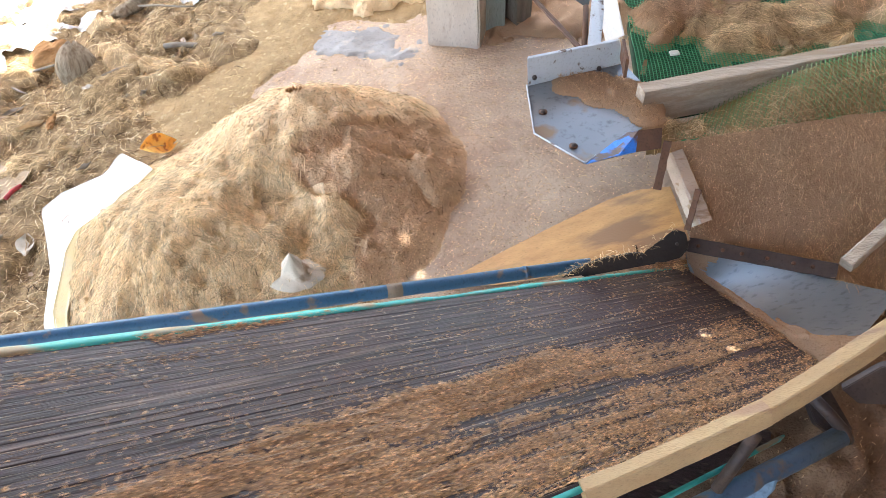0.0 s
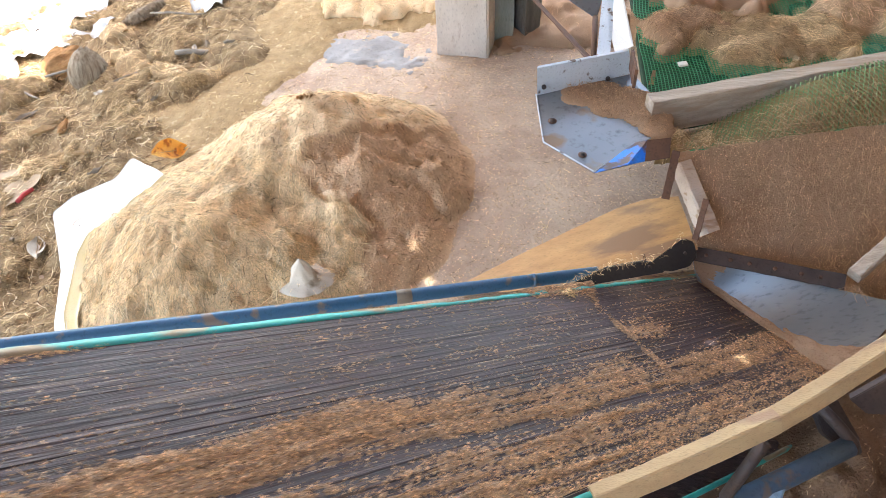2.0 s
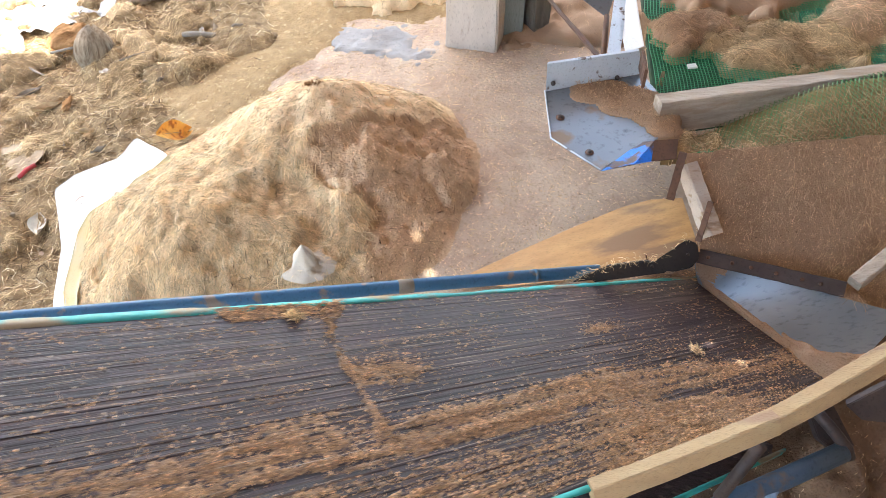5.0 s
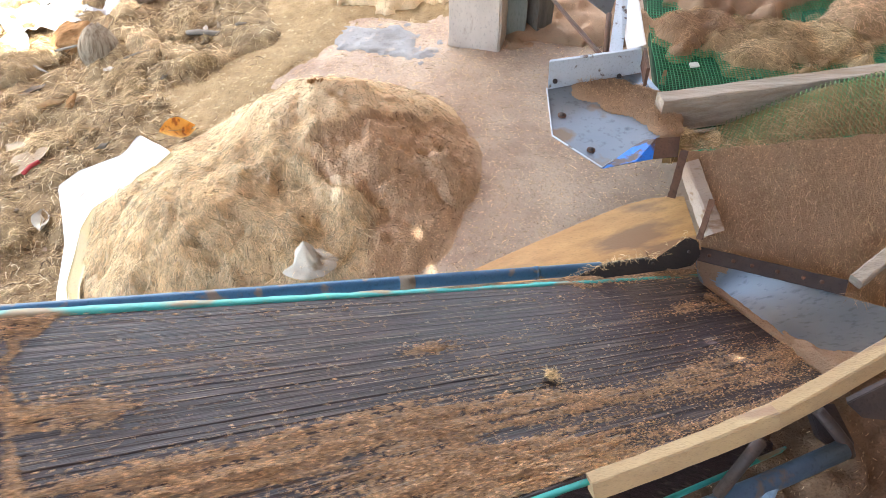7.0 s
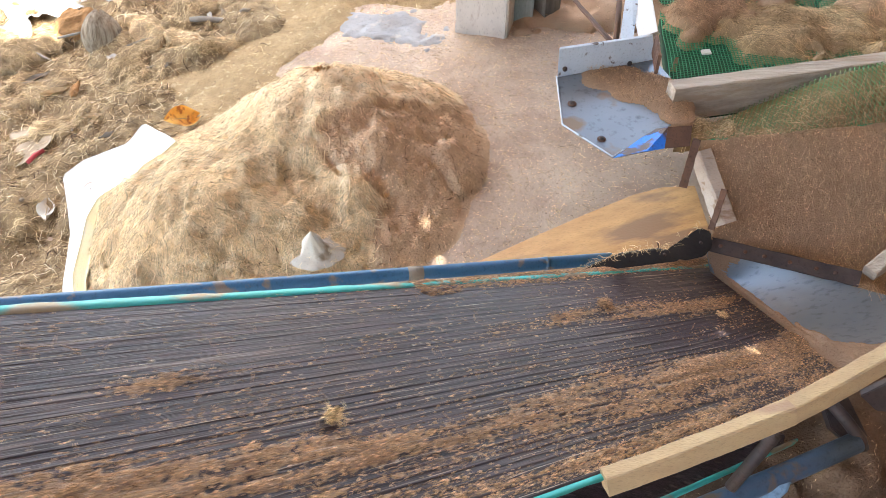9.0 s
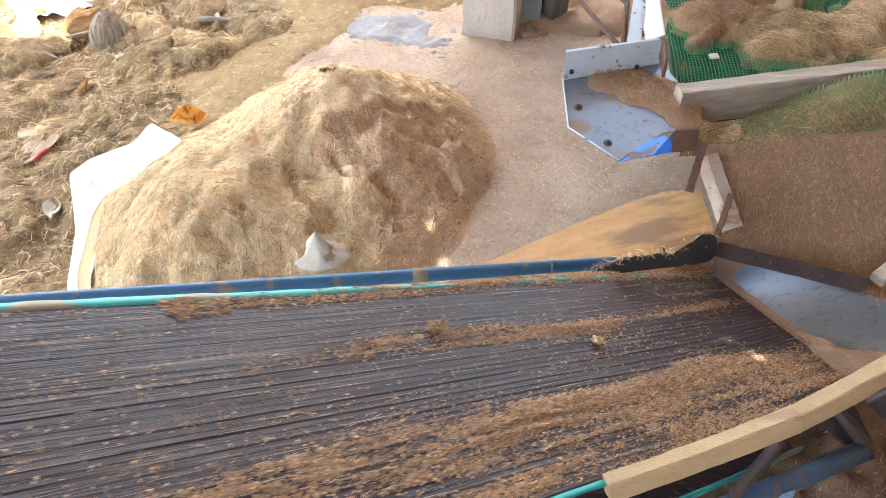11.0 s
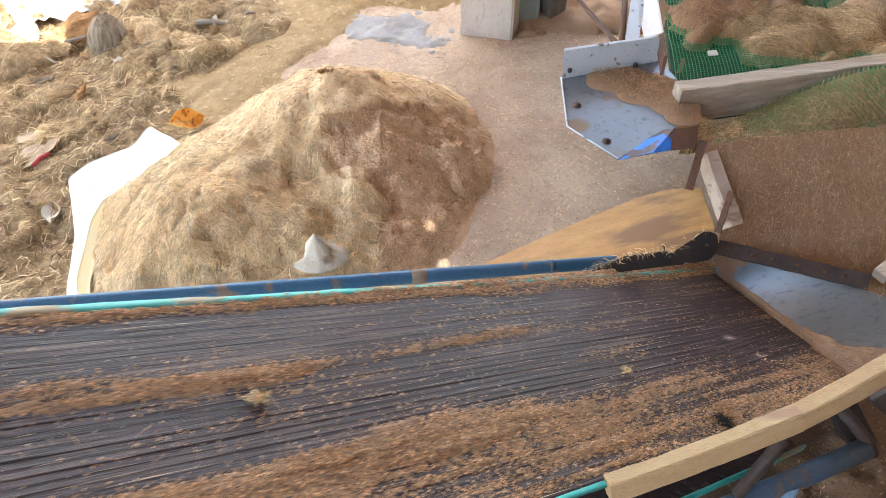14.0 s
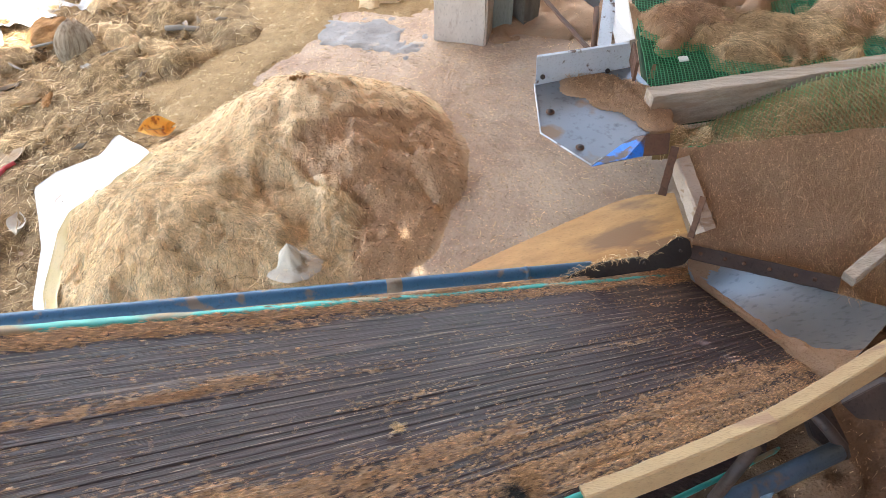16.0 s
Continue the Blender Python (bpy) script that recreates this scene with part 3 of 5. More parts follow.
STRETCH = 0.5
LOADS = []
rng = np.random.default_rng(5)
for k in range(12):
    s_mid = 0.62 - STRETCH * k
    seg = thing("fibre_load", "brown coir dust and fibre crumbs strewn on a moving belt", "belt load", group="loads on the belt")
    su, sw = np.meshgrid(np.linspace(-STRETCH / 2, STRETCH / 2, 91), np.linspace(-0.266, 0.238, 84))
    n = load_height(su + s_mid, sw)
    mesh_object("dust_layer", np.stack([su.ravel(), FLIP * sw.ravel(), n.ravel()], 1), grid_faces(su.shape[1], su.shape[0]), LOAD_DUST, seg, smooth=True)
    cand = np.stack([rng.uniform(-STRETCH / 2, STRETCH / 2, 66000), rng.uniform(-0.262, 0.238, 66000)], 1)
    d = load_density(cand[:, 0] + s_mid, cand[:, 1])
    keep = cand[rng.uniform(0, 1, len(cand)) < d**1.7 * 0.60 + 0.0015]
    p = np.stack([keep[:, 0], FLIP * keep[:, 1], np.maximum(load_height(keep[:, 0] + s_mid, keep[:, 1]), 0.0) + 0.001], 1)
    stuff("crumb_layer", grain_mesh(p, rng.uniform(0.0008, 0.0025, len(p)), rng, 0.45, 0.35), GRAIN, "reddish-brown coir crumbs", "coir crumbs", seg)
    q = np.stack([rng.uniform(-STRETCH / 2, STRETCH / 2, 110), rng.uniform(-0.25, 0.245, 110)], 1)
    q = np.stack([q[:, 0], FLIP * q[:, 1], np.maximum(load_height(q[:, 0] + s_mid, q[:, 1]), 0.0) + 0.0015], 1)
    stuff("flake_layer", grain_mesh(q, rng.uniform(0.0008, 0.0034, len(q)), rng, 0.35, 0.6), GRAIN_PALE, "pale husk flakes", "husk flakes", seg)
    c2 = np.stack([rng.uniform(-STRETCH / 2, STRETCH / 2, 1500), rng.uniform(-0.25, 0.245, 1500)], 1)
    c2 = c2[rng.uniform(0, 1, len(c2)) < 0.08 + 0.5 * load_density(c2[:, 0] + s_mid, c2[:, 1])]
    c2[:, 1] *= FLIP
    top = lambda x, y, m=s_mid: np.maximum(load_height(x + m, FLIP * y), 0.001)
    stuff("short_fibre_layer", strand_mesh(c2, top, rng.uniform(0.006, 0.03, len(c2)), 0.00035, 1.6, 0.002, rng, 4), FIBRE_DARK, "short brown fibres", "fibres", seg)
    line_w = far_edge(0.0) + (rng.integers(2, RIBS, 110) + 0.72) / RIBS * 0.49
    l0 = np.stack([rng.uniform(-STRETCH / 2, STRETCH / 2, 110), FLIP * line_w], 1)
    stuff("dust_streak", strand_mesh(l0, lambda x, y: 0.0015 + 0 * x, rng.uniform(0.02, 0.14, 110), 0.00042, 0.015, 0.0004, rng, 4, heading=0.0), GRAIN_PALE, "thin pale lines of dust along the ribs", "coir dust", seg)
    LOADS.append((seg, s_mid))


def tuft(s, w, size, mat, name, label, count=160):
    """A loose knot of fibre that rides on the belt."""
    seg, mid = min(LOADS, key=lambda g: abs(g[1] - s))
    r = np.random.default_rng(int(abs(s) * 1000))
    st = np.stack([s - mid + r.normal(0, size * 0.45, count), FLIP * (w + r.normal(0, size * 0.35, count))], 1)
    dome = lambda x, y: 0.002 + 0.12 * size * np.exp(-(((x - s + mid) / size) ** 2 + ((FLIP * y - w) / size) ** 2) * 2)
    stuff(name, strand_mesh(st, dome, r.uniform(0.4, 1.4, count) * size, 0.0007, 2.4, 0.004, r, 5), mat, label, "fibre tuft", seg)


tuft(-1.838, 0.03, 0.014, FIBRE, "fibre_tuft", "small golden fibre knot")
tuft(-2.958, -0.036, 0.011, FIBRE, "fibre_tuft", "small golden fibre knot")
tuft(-3.675, 0.054, 0.008, FIBRE, "fibre_tuft", "small pale fibre knot", 60)
tuft(-3.821, 0.20, 0.022, FIBRE_DARK, "fibre_tuft", "dark matted fibre lump")
tuft(-3.79, 0.215, 0.018, BLACK, "rubber_scrap", "black matted scrap", 90)
tuft(-0.93, -0.225, 0.012, FIBRE, "fibre_tuft", "golden fibre wisp")
tuft(-2.60, -0.125, 0.016, FIBRE_DARK, "fibre_tuft", "brown fibre lump")

# rest of the conveyor
rb = []
for u in np.linspace(TAIL, HEAD, 60):
    for f in np.linspace(0, 1, 40):
        w0 = far_edge(float(u)) + 0.05
        rb.append(on_belt(float(u), w0 + f * (0.247 - w0), -0.17 - 0.02 * math.sin(math.pi * (float(u) + 1.1) / 2.6) + (0.002 if int(f * 39) % 2 else 0)))
mesh_object("return_belt", rb, grid_faces(40, 60), RUBBER, conveyor, "sagging return run of the black belt", smooth=True)
tube("return_edge", [on_belt(u, 0.250, -0.165 - 0.02 * math.sin(math.pi * (u + 1.1) / 2.6)) for u in np.linspace(TAIL, HEAD, 30).tolist()], 0.006, TEAL, conveyor, "green belt edge")
for u, nm in ((TAIL - 0.02, "tail_pulley"), (HEAD + 0.02, "head_pulley")):
    tube(nm, [on_belt(u, -0.27, -0.085), on_belt(u, 0.27, -0.085)], 0.075, DARK_STEEL, conveyor, "dark steel belt pulley", 24)
tube("leg", [on_belt(1.35, -0.3, -0.09), (on_belt(1.35, -0.3).x, on_belt(1.35, -0.3).y, -0.1)], 0.02, BLUE_PAINT, conveyor)
tube("leg", [on_belt(1.35, 0.3, -0.09), (on_belt(1.35, 0.3).x, on_belt(1.35, 0.3).y, -0.1)], 0.02, BLUE_PAINT, conveyor)

pipe = thing("frame_pipe", "blue painted steel pipe with a rusty patch beside the belt", "pipe")
PIPE_A, PIPE_B = Vector((-1.160, 0.853, 0.457)), Vector((0.483, 1.236, 0.107))
pipe_body = tube("pipe", [PIPE_A.lerp(PIPE_B, k / 16) for k in range(17)], 0.0180, BLUE_PAINT, pipe, sides=20)
patch = PIPE_A.lerp(PIPE_B, 0.624)
run = (PIPE_B - PIPE_A).normalized()
tube("weld_patch", [patch - run * 0.022, patch - run * 0.019, patch + run * 0.019, patch + run * 0.022], [0.0168, 0.0188, 0.0188, 0.0168], BARK, pipe_body, "dusty grey-tan bare clamp", 20)
ring = PIPE_A.lerp(PIPE_B, 0.839)
tube("clamp_ring", [ring - run * 0.006, ring + run * 0.006], 0.0191, BLUE_PAINT, pipe_body, "worn ring mark", 20)

flap = thing("rubber_flap", "torn black rubber skirt flap at the belt edge", "rubber flap")
flap_sheet = slab("sheet", [(0.281, 1.069, 0.243), (0.319, 1.086, 0.258), (0.393, 1.106, 0.276), (0.481, 1.112, 0.281), (0.545, 1.104, 0.273), (0.535, 1.087, 0.259), (0.448, 1.082, 0.254)], (0.004, 0.009, -0.004), BLACK, flap, "", 0.002)
slab("torn_end", [(0.497, 1.089, 0.274), (0.506, 1.105, 0.288), (0.544, 1.123, 0.304), (0.590, 1.144, 0.323), (0.616, 1.135, 0.315), (0.620, 1.107, 0.290), (0.598, 1.089, 0.274), (0.554, 1.083, 0.268)], (0.006, 0.01, -0.012), BLACK, flap, "crumpled torn rubber", 0.003)
for p in [(0.495, 1.089, 0.287), (0.587, 1.109, 0.305)]:
    tube("bolt", [p, Vector(p) + Vector((-0.001, -0.006, 0.005))], 0.004, DARK_STEEL, flap_sheet, sides=8)

ply = thing("plywood_panel", "stained yellow plywood sheet leaning beside the belt", "panel")
ply_sheet = slab("sheet", [(-0.016, 1.278, 0.022), (0.199, 1.364, 0.056), (0.382, 1.433, 0.086), (0.530, 1.483, 0.112), (0.617, 1.492, 0.131), (0.704, 1.467, 0.158), (0.678, 1.267, 0.196), (0.671, 1.202, 0.208), (0.543, 1.179, 0.182), (0.333, 1.187, 0.128), (0.146, 1.209, 0.077)], (0.005, 0.009, -0.010), PLY, ply, "", 0.0012)
tube("nail", [(0.534, 1.208, 0.173), Vector((0.534, 1.208, 0.173)) + Vector((-0.01, -0.004, 0.028))], 0.003, RUST, ply_sheet, "bent rusty nail", 6)

# wooden side board along the belt's near edge
board = thing("side_board", "pale sawn timber side board along the belt", "board")
beam("plank", [(0.186, 0.410, 0.537), (0.278, 0.435, 0.546), (0.385, 0.468, 0.556), (0.501, 0.505, 0.569)], 0.028, 0.040, WOOD_NEW, board, "", chamfer=0.0025, wobble=0.0006, seed=3, up=(-0.25, 0.34, 0.91))
beam("joint_plank", [(0.498, 0.505, 0.566), (0.603, 0.549, 0.581), (0.747, 0.615, 0.607), (0.888, 0.682, 0.634)], 0.028, 0.040, WOOD_BROWN, board, "second timber, butted on", chamfer=0.0025, wobble=0.0006, seed=4, up=(-0.23, 0.28, 0.93))

# ---- slide plate and hopper front ----
slide = thing("slide_plate", "worn grey steel slide plate feeding the belt", "metal plate")


def slide_at(a, b):
    """A point of the slide plate: a along the strap, b down to the belt."""
    p, q = Vector((0.668, 1.212, 0.172)).lerp(Vector((1.132, 0.980, 0.189)), a), Vector((0.693, 1.190, 0.088)).lerp(Vector((0.938, 0.834, 0.109)), a)
    return p.lerp(q, b) + Vector((0, 0, -0.010 * math.sin(math.pi * b)))


sv = [slide_at(i / 29, j / 9) + Vector((0, 0, 0.0008 * math.sin(j * 2.1))) for i in range(30) for j in range(10)]
sv += [v - Vector((0, 0, 0.002)) for v in sv]
sq = grid_faces(10, 30).tolist()
mesh_object("sheet", sv, sq + [[300 + a for a in q[::-1]] for q in sq], SLIDE_STEEL, slide, smooth=True)
strap = beam("strap", [(0.671, 1.215, 0.178), (0.998, 1.046, 0.215)], 0.040, 0.006, DARK_STEEL, slide, "rusty riveted iron strap", chamfer=0.001, up=(-0.15, -0.5, 0.8))
S0, S1 = Vector([(0.671, 1.215, 0.178), (0.998, 1.046, 0.215)][0]), Vector([(0.671, 1.215, 0.178), (0.998, 1.046, 0.215)][1])
for f in (0.08, 0.25, 0.38, 0.55, 0.72, 0.84):
    c = S0.lerp(S1, f) + Vector((0, -0.002, 0.003))
    tube("rivet", [c, c + Vector((-0.0008, -0.003, 0.004)), c + Vector((-0.001, -0.0035, 0.0048))], [0.0055, 0.005, 0.002], RUST, strap, sides=10)


def patch_mesh(top_a, top_b, low_a, low_b, nx, ny, bump, seed, bulge=0.0):
    """A sloping bed between two lines, with lumps. Returns vertices and a height function is not needed."""
    a, b = np.meshgrid(np.linspace(0, 1, nx), np.linspace(0, 1, ny))
    ta, tb, la, lb = (np.array(v) for v in (top_a, top_b, low_a, low_b))
    p = (ta + (tb - ta) * a[..., None]) * (1 - b[..., None]) + (la + (lb - la) * a[..., None]) * b[..., None]
    p[..., 2] += bulge * np.sin(np.pi * b) + bump * fbm(p[..., 0], p[..., 1], 16.0, 4, seed)
    return p.reshape(-1, 3), grid_faces(nx, ny)


hopper = thing("fibre_bed", "sloping bed of brown coir dust spilling to the slide plate", "coir dust bed")
bed = patch_mesh((0.64, 1.405, 0.372), (1.80, 1.46, 0.42), (0.682, 1.224, 0.178), (1.283, 0.905, 0.249), 130, 70, 0.004, 71, 0.012)
BED_TRI = [Vector(v) for v in ((0.67, 1.40, 0.372), (1.24, 1.43, 0.395), (0.682, 1.224, 0.178))]
bn = (BED_TRI[1] - BED_TRI[0]).cross(BED_TRI[2] - BED_TRI[0])


def bed_height(x, y):
    return BED_TRI[0].z - ((x - BED_TRI[0].x) * bn.x + (y - BED_TRI[0].y) * bn.y) / bn.z + 0.010 + 0.004 * fbm(x, y, 16.0, 3, 71)


bed[0][:, 2] = bed_height(bed[0][:, 0], bed[0][:, 1])
mesh_object("dust", bed[0], bed[1], PITH, hopper, smooth=True)
rng = np.random.default_rng(9)
st = np.stack([rng.uniform(0.67, 1.5, 9000), rng.uniform(1.0, 1.42, 9000)], 1)
st = st[(st[:, 1] > 1.25 - 0.55 * (st[:, 0] - 0.67))]
stuff("loose_fibre_mat", strand_mesh(st, bed_height, rng.uniform(0.006, 0.024, len(st)), 0.00034, 1.8, 0.0012, rng, 3), FIBRE_TAN, "loose fine brown fibres", "fibres", hopper)
st2 = st[rng.uniform(0, 1, len(st)) < 0.12 + 0.6 * (st[:, 0] > 1.02) * (st[:, 1] < 1.22)]
stuff("pale_fibre_mat", strand_mesh(st2, bed_height, rng.uniform(0.012, 0.05, len(st2)), 0.00028, 2.4, 0.003, rng, 5), FIBRE_GREY, "pale loose fibres", "fibres", hopper)

cr = np.stack([rng.uniform(0.67, 1.5, 11000), rng.uniform(1.0, 1.42, 11000)], 1)
cr = cr[(cr[:, 1] > 1.25 - 0.55 * (cr[:, 0] - 0.67))]
stuff("crumb_layer", grain_mesh(np.column_stack([cr, bed_height(cr[:, 0], cr[:, 1])]), rng.uniform(0.0008, 0.0026, len(cr)), rng), GRAIN, "fine coir crumbs", "coir crumbs", hopper)

# dust that lies on the slide plate
dust_strip = thing("dust_line", "line of coir dust along the slide plate edge", "coir dust")
dv = []
for i in range(90):
    for j in range(66):
        a, b = i / 89, j / 59
        wav = 0.12 * float(vnoise(np.array(a * 7), np.array(b * 7), 141)) + 0.05 * float(vnoise(np.array(a * 25), np.array(b * 25), 142))
        strip_m = float(smooth01(0.82, 0.97, np.array(b + wav * 0.6 + 0.25 * (1 - a) ** 3)))
        corner = float(smooth01(0.17, 0.06, np.array(a + wav * 0.6)))
        pile = float(smooth01(0.0, 0.35, np.array(1.9 * (a - 0.74) + 1.4 * (b - 0.82) + wav)))
        lump = 0.5 + 0.5 * float(vnoise(np.array(a * 30), np.array(b * 30), 143))
        dv.append(slide_at(a, b) + Vector((0, 0, -0.004 + max(strip_m, corner) * 0.007 + pile * 0.030 + 0.003 * lump * (strip_m + corner + pile > 0.1) - 0.22 * max(b - 0.99, 0))))
mesh_object("dust", dv, grid_faces(66, 90), PITH, dust_strip, smooth=True)

block = thing("guide_block", "whitewashed wooden guide block with a rusty strap", "wooden block")
guide = beam("block", [(0.648, 1.391, 0.357), (0.704, 1.230, 0.239)], 0.042, 0.050, WOOD_WHITE, block, "", chamfer=0.004, seed=6)
beam("iron_strap", [(0.692, 1.278, 0.323), (0.656, 1.206, 0.244)], 0.016, 0.004, RUST, guide, "rusty iron strip", chamfer=0.0008, up=(-0.5, -0.3, 0.8))
beam("hanger_strip", [(0.615, 1.363, 0.426), (0.595, 1.314, 0.301)], 0.020, 0.006, RUST, block, "rusty hanger strip", chamfer=0.0008, up=(-0.3, -0.7, 0.6))
block_b = thing("wooden_batten", "split weathered batten at the bed's end", "wooden batten")
beam("batten", [(1.019, 1.054, 0.228), (1.153, 1.132, 0.286)], 0.034, 0.040, WOOD_GREY, block_b, "", chamfer=0.004, seed=8)

# ---- screening table with netting ----
table = thing("screening_table", "low table covered with green plastic netting and a plank", "table")
# Dark sheet put in for the shade below the netting.
slab("tabletop", [(0.62, 1.58, 0.335), (2.3, 1.86, 0.335), (2.1, 2.9, 0.335), (0.80, 2.65, 0.335)], (0, 0, -0.03), NET_SHADE, table, "dark sheet put in for the shade below the net", 0.002)
for lx, ly in ((1.0, 1.80), (2.1, 1.92), (2.0, 2.75), (0.86, 2.55)):
    beam("leg", [(lx, ly, -0.01), (lx, ly, 0.31)], 0.05, 0.05, WOOD_GREY, table, up=(0, 1, 0))
beam("fence_plank", [(0.600, 1.583, 0.385), (1.36, 1.706, 0.385), (2.2, 1.842, 0.385)], 0.050, 0.115, WOOD_GREY, table, "weathered grey fence plank", chamfer=0.003, wobble=0.0012, steps=26, seed=10)


def net(name, origin, ax, ay, na, nb, pitch, height, parent, label, warp=0.003, r=0.0014):
    """Square plastic netting from thin strands in two directions."""
    o, ax, ay = np.array(origin), np.array(ax), np.array(ay)
    nrm = np.cross(ax, ay)
    nrm /= np.linalg.norm(nrm)
    if nrm[2] < 0:
        nrm = -nrm
    verts, faces = [], []
    for lines, steps, along, across in ((na, nb, ay, ax), (nb, na, ax, ay)):
        m = max(steps // 3, 2)
        t = np.linspace(0, steps * pitch, m)
        for i in range(lines):
            p = o + across * (i * pitch) + along[None] * t[:, None]
            wav = warp * vnoise(p[:, 0] * 9, p[:, 1] * 9, 81)
            p = p + nrm * (height(p[:, 0], p[:, 1]) if height else np.zeros(len(p)))[:, None] + wav[:, None] * across + wav[:, None] * nrm
            b = len(verts)
            for q in p:
                verts += [q - across * r, q + nrm * r, q + across * r]
            for k in range(m - 1):
                c = b + 3 * k
                faces += [(c, c + 1, c + 4, c + 3), (c + 1, c + 2, c + 5, c + 4), (c + 2, c, c + 3, c + 5)]
    return mesh_object(name, verts, faces, NET, parent, label)


flat = lambda x, y: 0.004 + 0.012 * (1 + vnoise(x * 4, y * 4, 83))
net("netting", (0.62, 1.60, 0.345), (0.985, 0.170, 0), (0.17, 0.985, 0), 118, 84, 0.0115, flat, table, "green plastic square netting")
skirt = thing("net_skirt", "fibre-clogged green netting hanging under the plank", "netting")
sk = patch_mesh((0.640, 1.545, 0.318), (1.80, 1.72, 0.385), (0.645, 1.405, 0.366), (1.80, 1.46, 0.415), 110, 26, 0.004, 91, 0.008)
sk[0][:, 2] += np.clip(1 - np.repeat(np.linspace(0, 1, 26), 110), 0, 1) * 0.10 * smooth01(0.68, 1.15, sk[0][:, 0])
mesh_object("matted_fibre", sk[0], sk[1], MATTED, skirt, "matted brown fibre", smooth=True)
SK = [np.array(v) for v in ((0.640, 1.545, 0.330), (1.80, 1.72, 0.397), (0.645, 1.405, 0.378), (1.80, 1.46, 0.427))]
nv, nf, nr = [], [], random.Random(12)
for lean in (-1, 1):
    for i in range(-12, 92):
        pts = []
        for s in range(9):
            a, d = i / 86 + lean * 0.085 * (s / 8 - 0.5), s / 8
            if 0.018 < a < 0.97:
                p = (SK[0] + (SK[1] - SK[0]) * a) * (1 - d) + (SK[2] + (SK[3] - SK[2]) * a) * d
                lump = 0.10 * (1 - d) * float(smooth01(0.68, 1.15, np.array(p[0]))) + 0.012 * math.sin(math.pi * d) + 0.006 * float(vnoise(np.array(p[0] * 12), np.array(p[1] * 12), 93))
                pts.append(Vector(p) + Vector((nr.uniform(-0.0007, 0.0007), nr.uniform(-0.0007, 0.0007), lump)))
        base = len(nv)
        for p in pts:
            nv += [p + Vector((-0.0014, 0, 0.003)), p + Vector((0, -0.002, 0.0050)), p + Vector((0.0014, 0, 0.003))]
        for s in range(len(pts) - 1):
            q = base + 3 * s
            nf += [(q, q + 1, q + 4, q + 3), (q + 1, q + 2, q + 5, q + 4), (q + 2, q, q + 3, q + 5)]
mesh_object("netting", nv, nf, NET_OLD, skirt, "green plastic netting")
rim = [Vector(SK[2]).lerp(Vector(SK[3]), f / 30) + Vector((0, 0.001, 0.004 + 0.003 * math.sin(f * 1.7))) for f in range(31)]
tube("net_rim", rim, 0.0022, NET, skirt, "green net border cord", 6)
st = np.stack([rng.uniform(0.66, 1.5, 2200), rng.uniform(1.40, 1.53, 2200)], 1)
sk_h = lambda x, y: 0.384 + 0.045 * (x - 0.65) - 0.30 * (y - 1.405) + 0.8 * smooth01(0.68, 1.15, x) * (y - 1.405)
stuff("loose_fibre_mat", strand_mesh(st, sk_h, rng.uniform(0.012, 0.05, len(st)), 0.00035, 1.6, 0.004, rng, 5), FIBRE_DARK, "brown fibres caught in the net", "fibres", skirt)


def fibre_mound(name, blobs, base, mat, mat2, label, count, seed, step=0.008, length=(0.03, 0.12), rough=1.0, edge=0.6):
    """A clump of fibre: a lumpy core under many loose strands."""
    top = thing(name, label, "fibre clump")
    bl = np.array(blobs)
    r = np.random.default_rng(seed)
    lo, hi = (bl[:, :2] - bl[:, 2:3] * 1.3).min(0), (bl[:, :2] + bl[:, 2:3] * 1.3).max(0)

    def shape(x, y):
        h = 0 * x
        for cx, cy, rad, hh in blobs:
            h = np.maximum(h, hh * np.clip(1 - ((x - cx) ** 2 + (y - cy) ** 2) / rad**2 * (1 + 0.7 * fbm(x, y, 10.0, 3, seed)), 0, 1) ** edge)
        return h

    def surface(x, y):
        h = shape(x, y)
        if rough < 1.0:
            return base(x, y) - 0.0008 - 0.05 * (h <= 0) + h * (1 + 0.5 * fbm(x, y, 45.0, 3, seed + 1))
        return base(x, y) - 0.012 - 0.05 * (h <= 0) + h + smooth01(0, 0.02, h) * (0.012 + 0.010 * fbm(x, y, 20.0, 3, seed + 1))

    x, y = np.meshgrid(np.arange(lo[0], hi[0], step), np.arange(lo[1], hi[1], step))
    full = grid_faces(x.shape[1], x.shape[0])
    full = full[(shape(x.ravel(), y.ravel()) > 0)[full].any(1)]
    used, back = np.unique(full, return_inverse=True)
    px, py = x.ravel()[used], y.ravel()[used]
    mesh_object("core", np.stack([px, py, surface(px, py)], 1), back.reshape(-1, 4), mat2, top, smooth=True)
    st = np.stack([r.uniform(lo[0], hi[0], count * 4), r.uniform(lo[1], hi[1], count * 4)], 1)
    st = st[shape(st[:, 0], st[:, 1]) > (0.012 if rough == 1.0 else 0.0015)][:count]
    stuff("strand_tangle", strand_mesh(st, surface, r.uniform(*length, len(st)) * 0.7, 0.0005, 3.0, 0.006, r, 4, 0.4), mat, "loose curly coir fibres", "fibres", top)
    return top


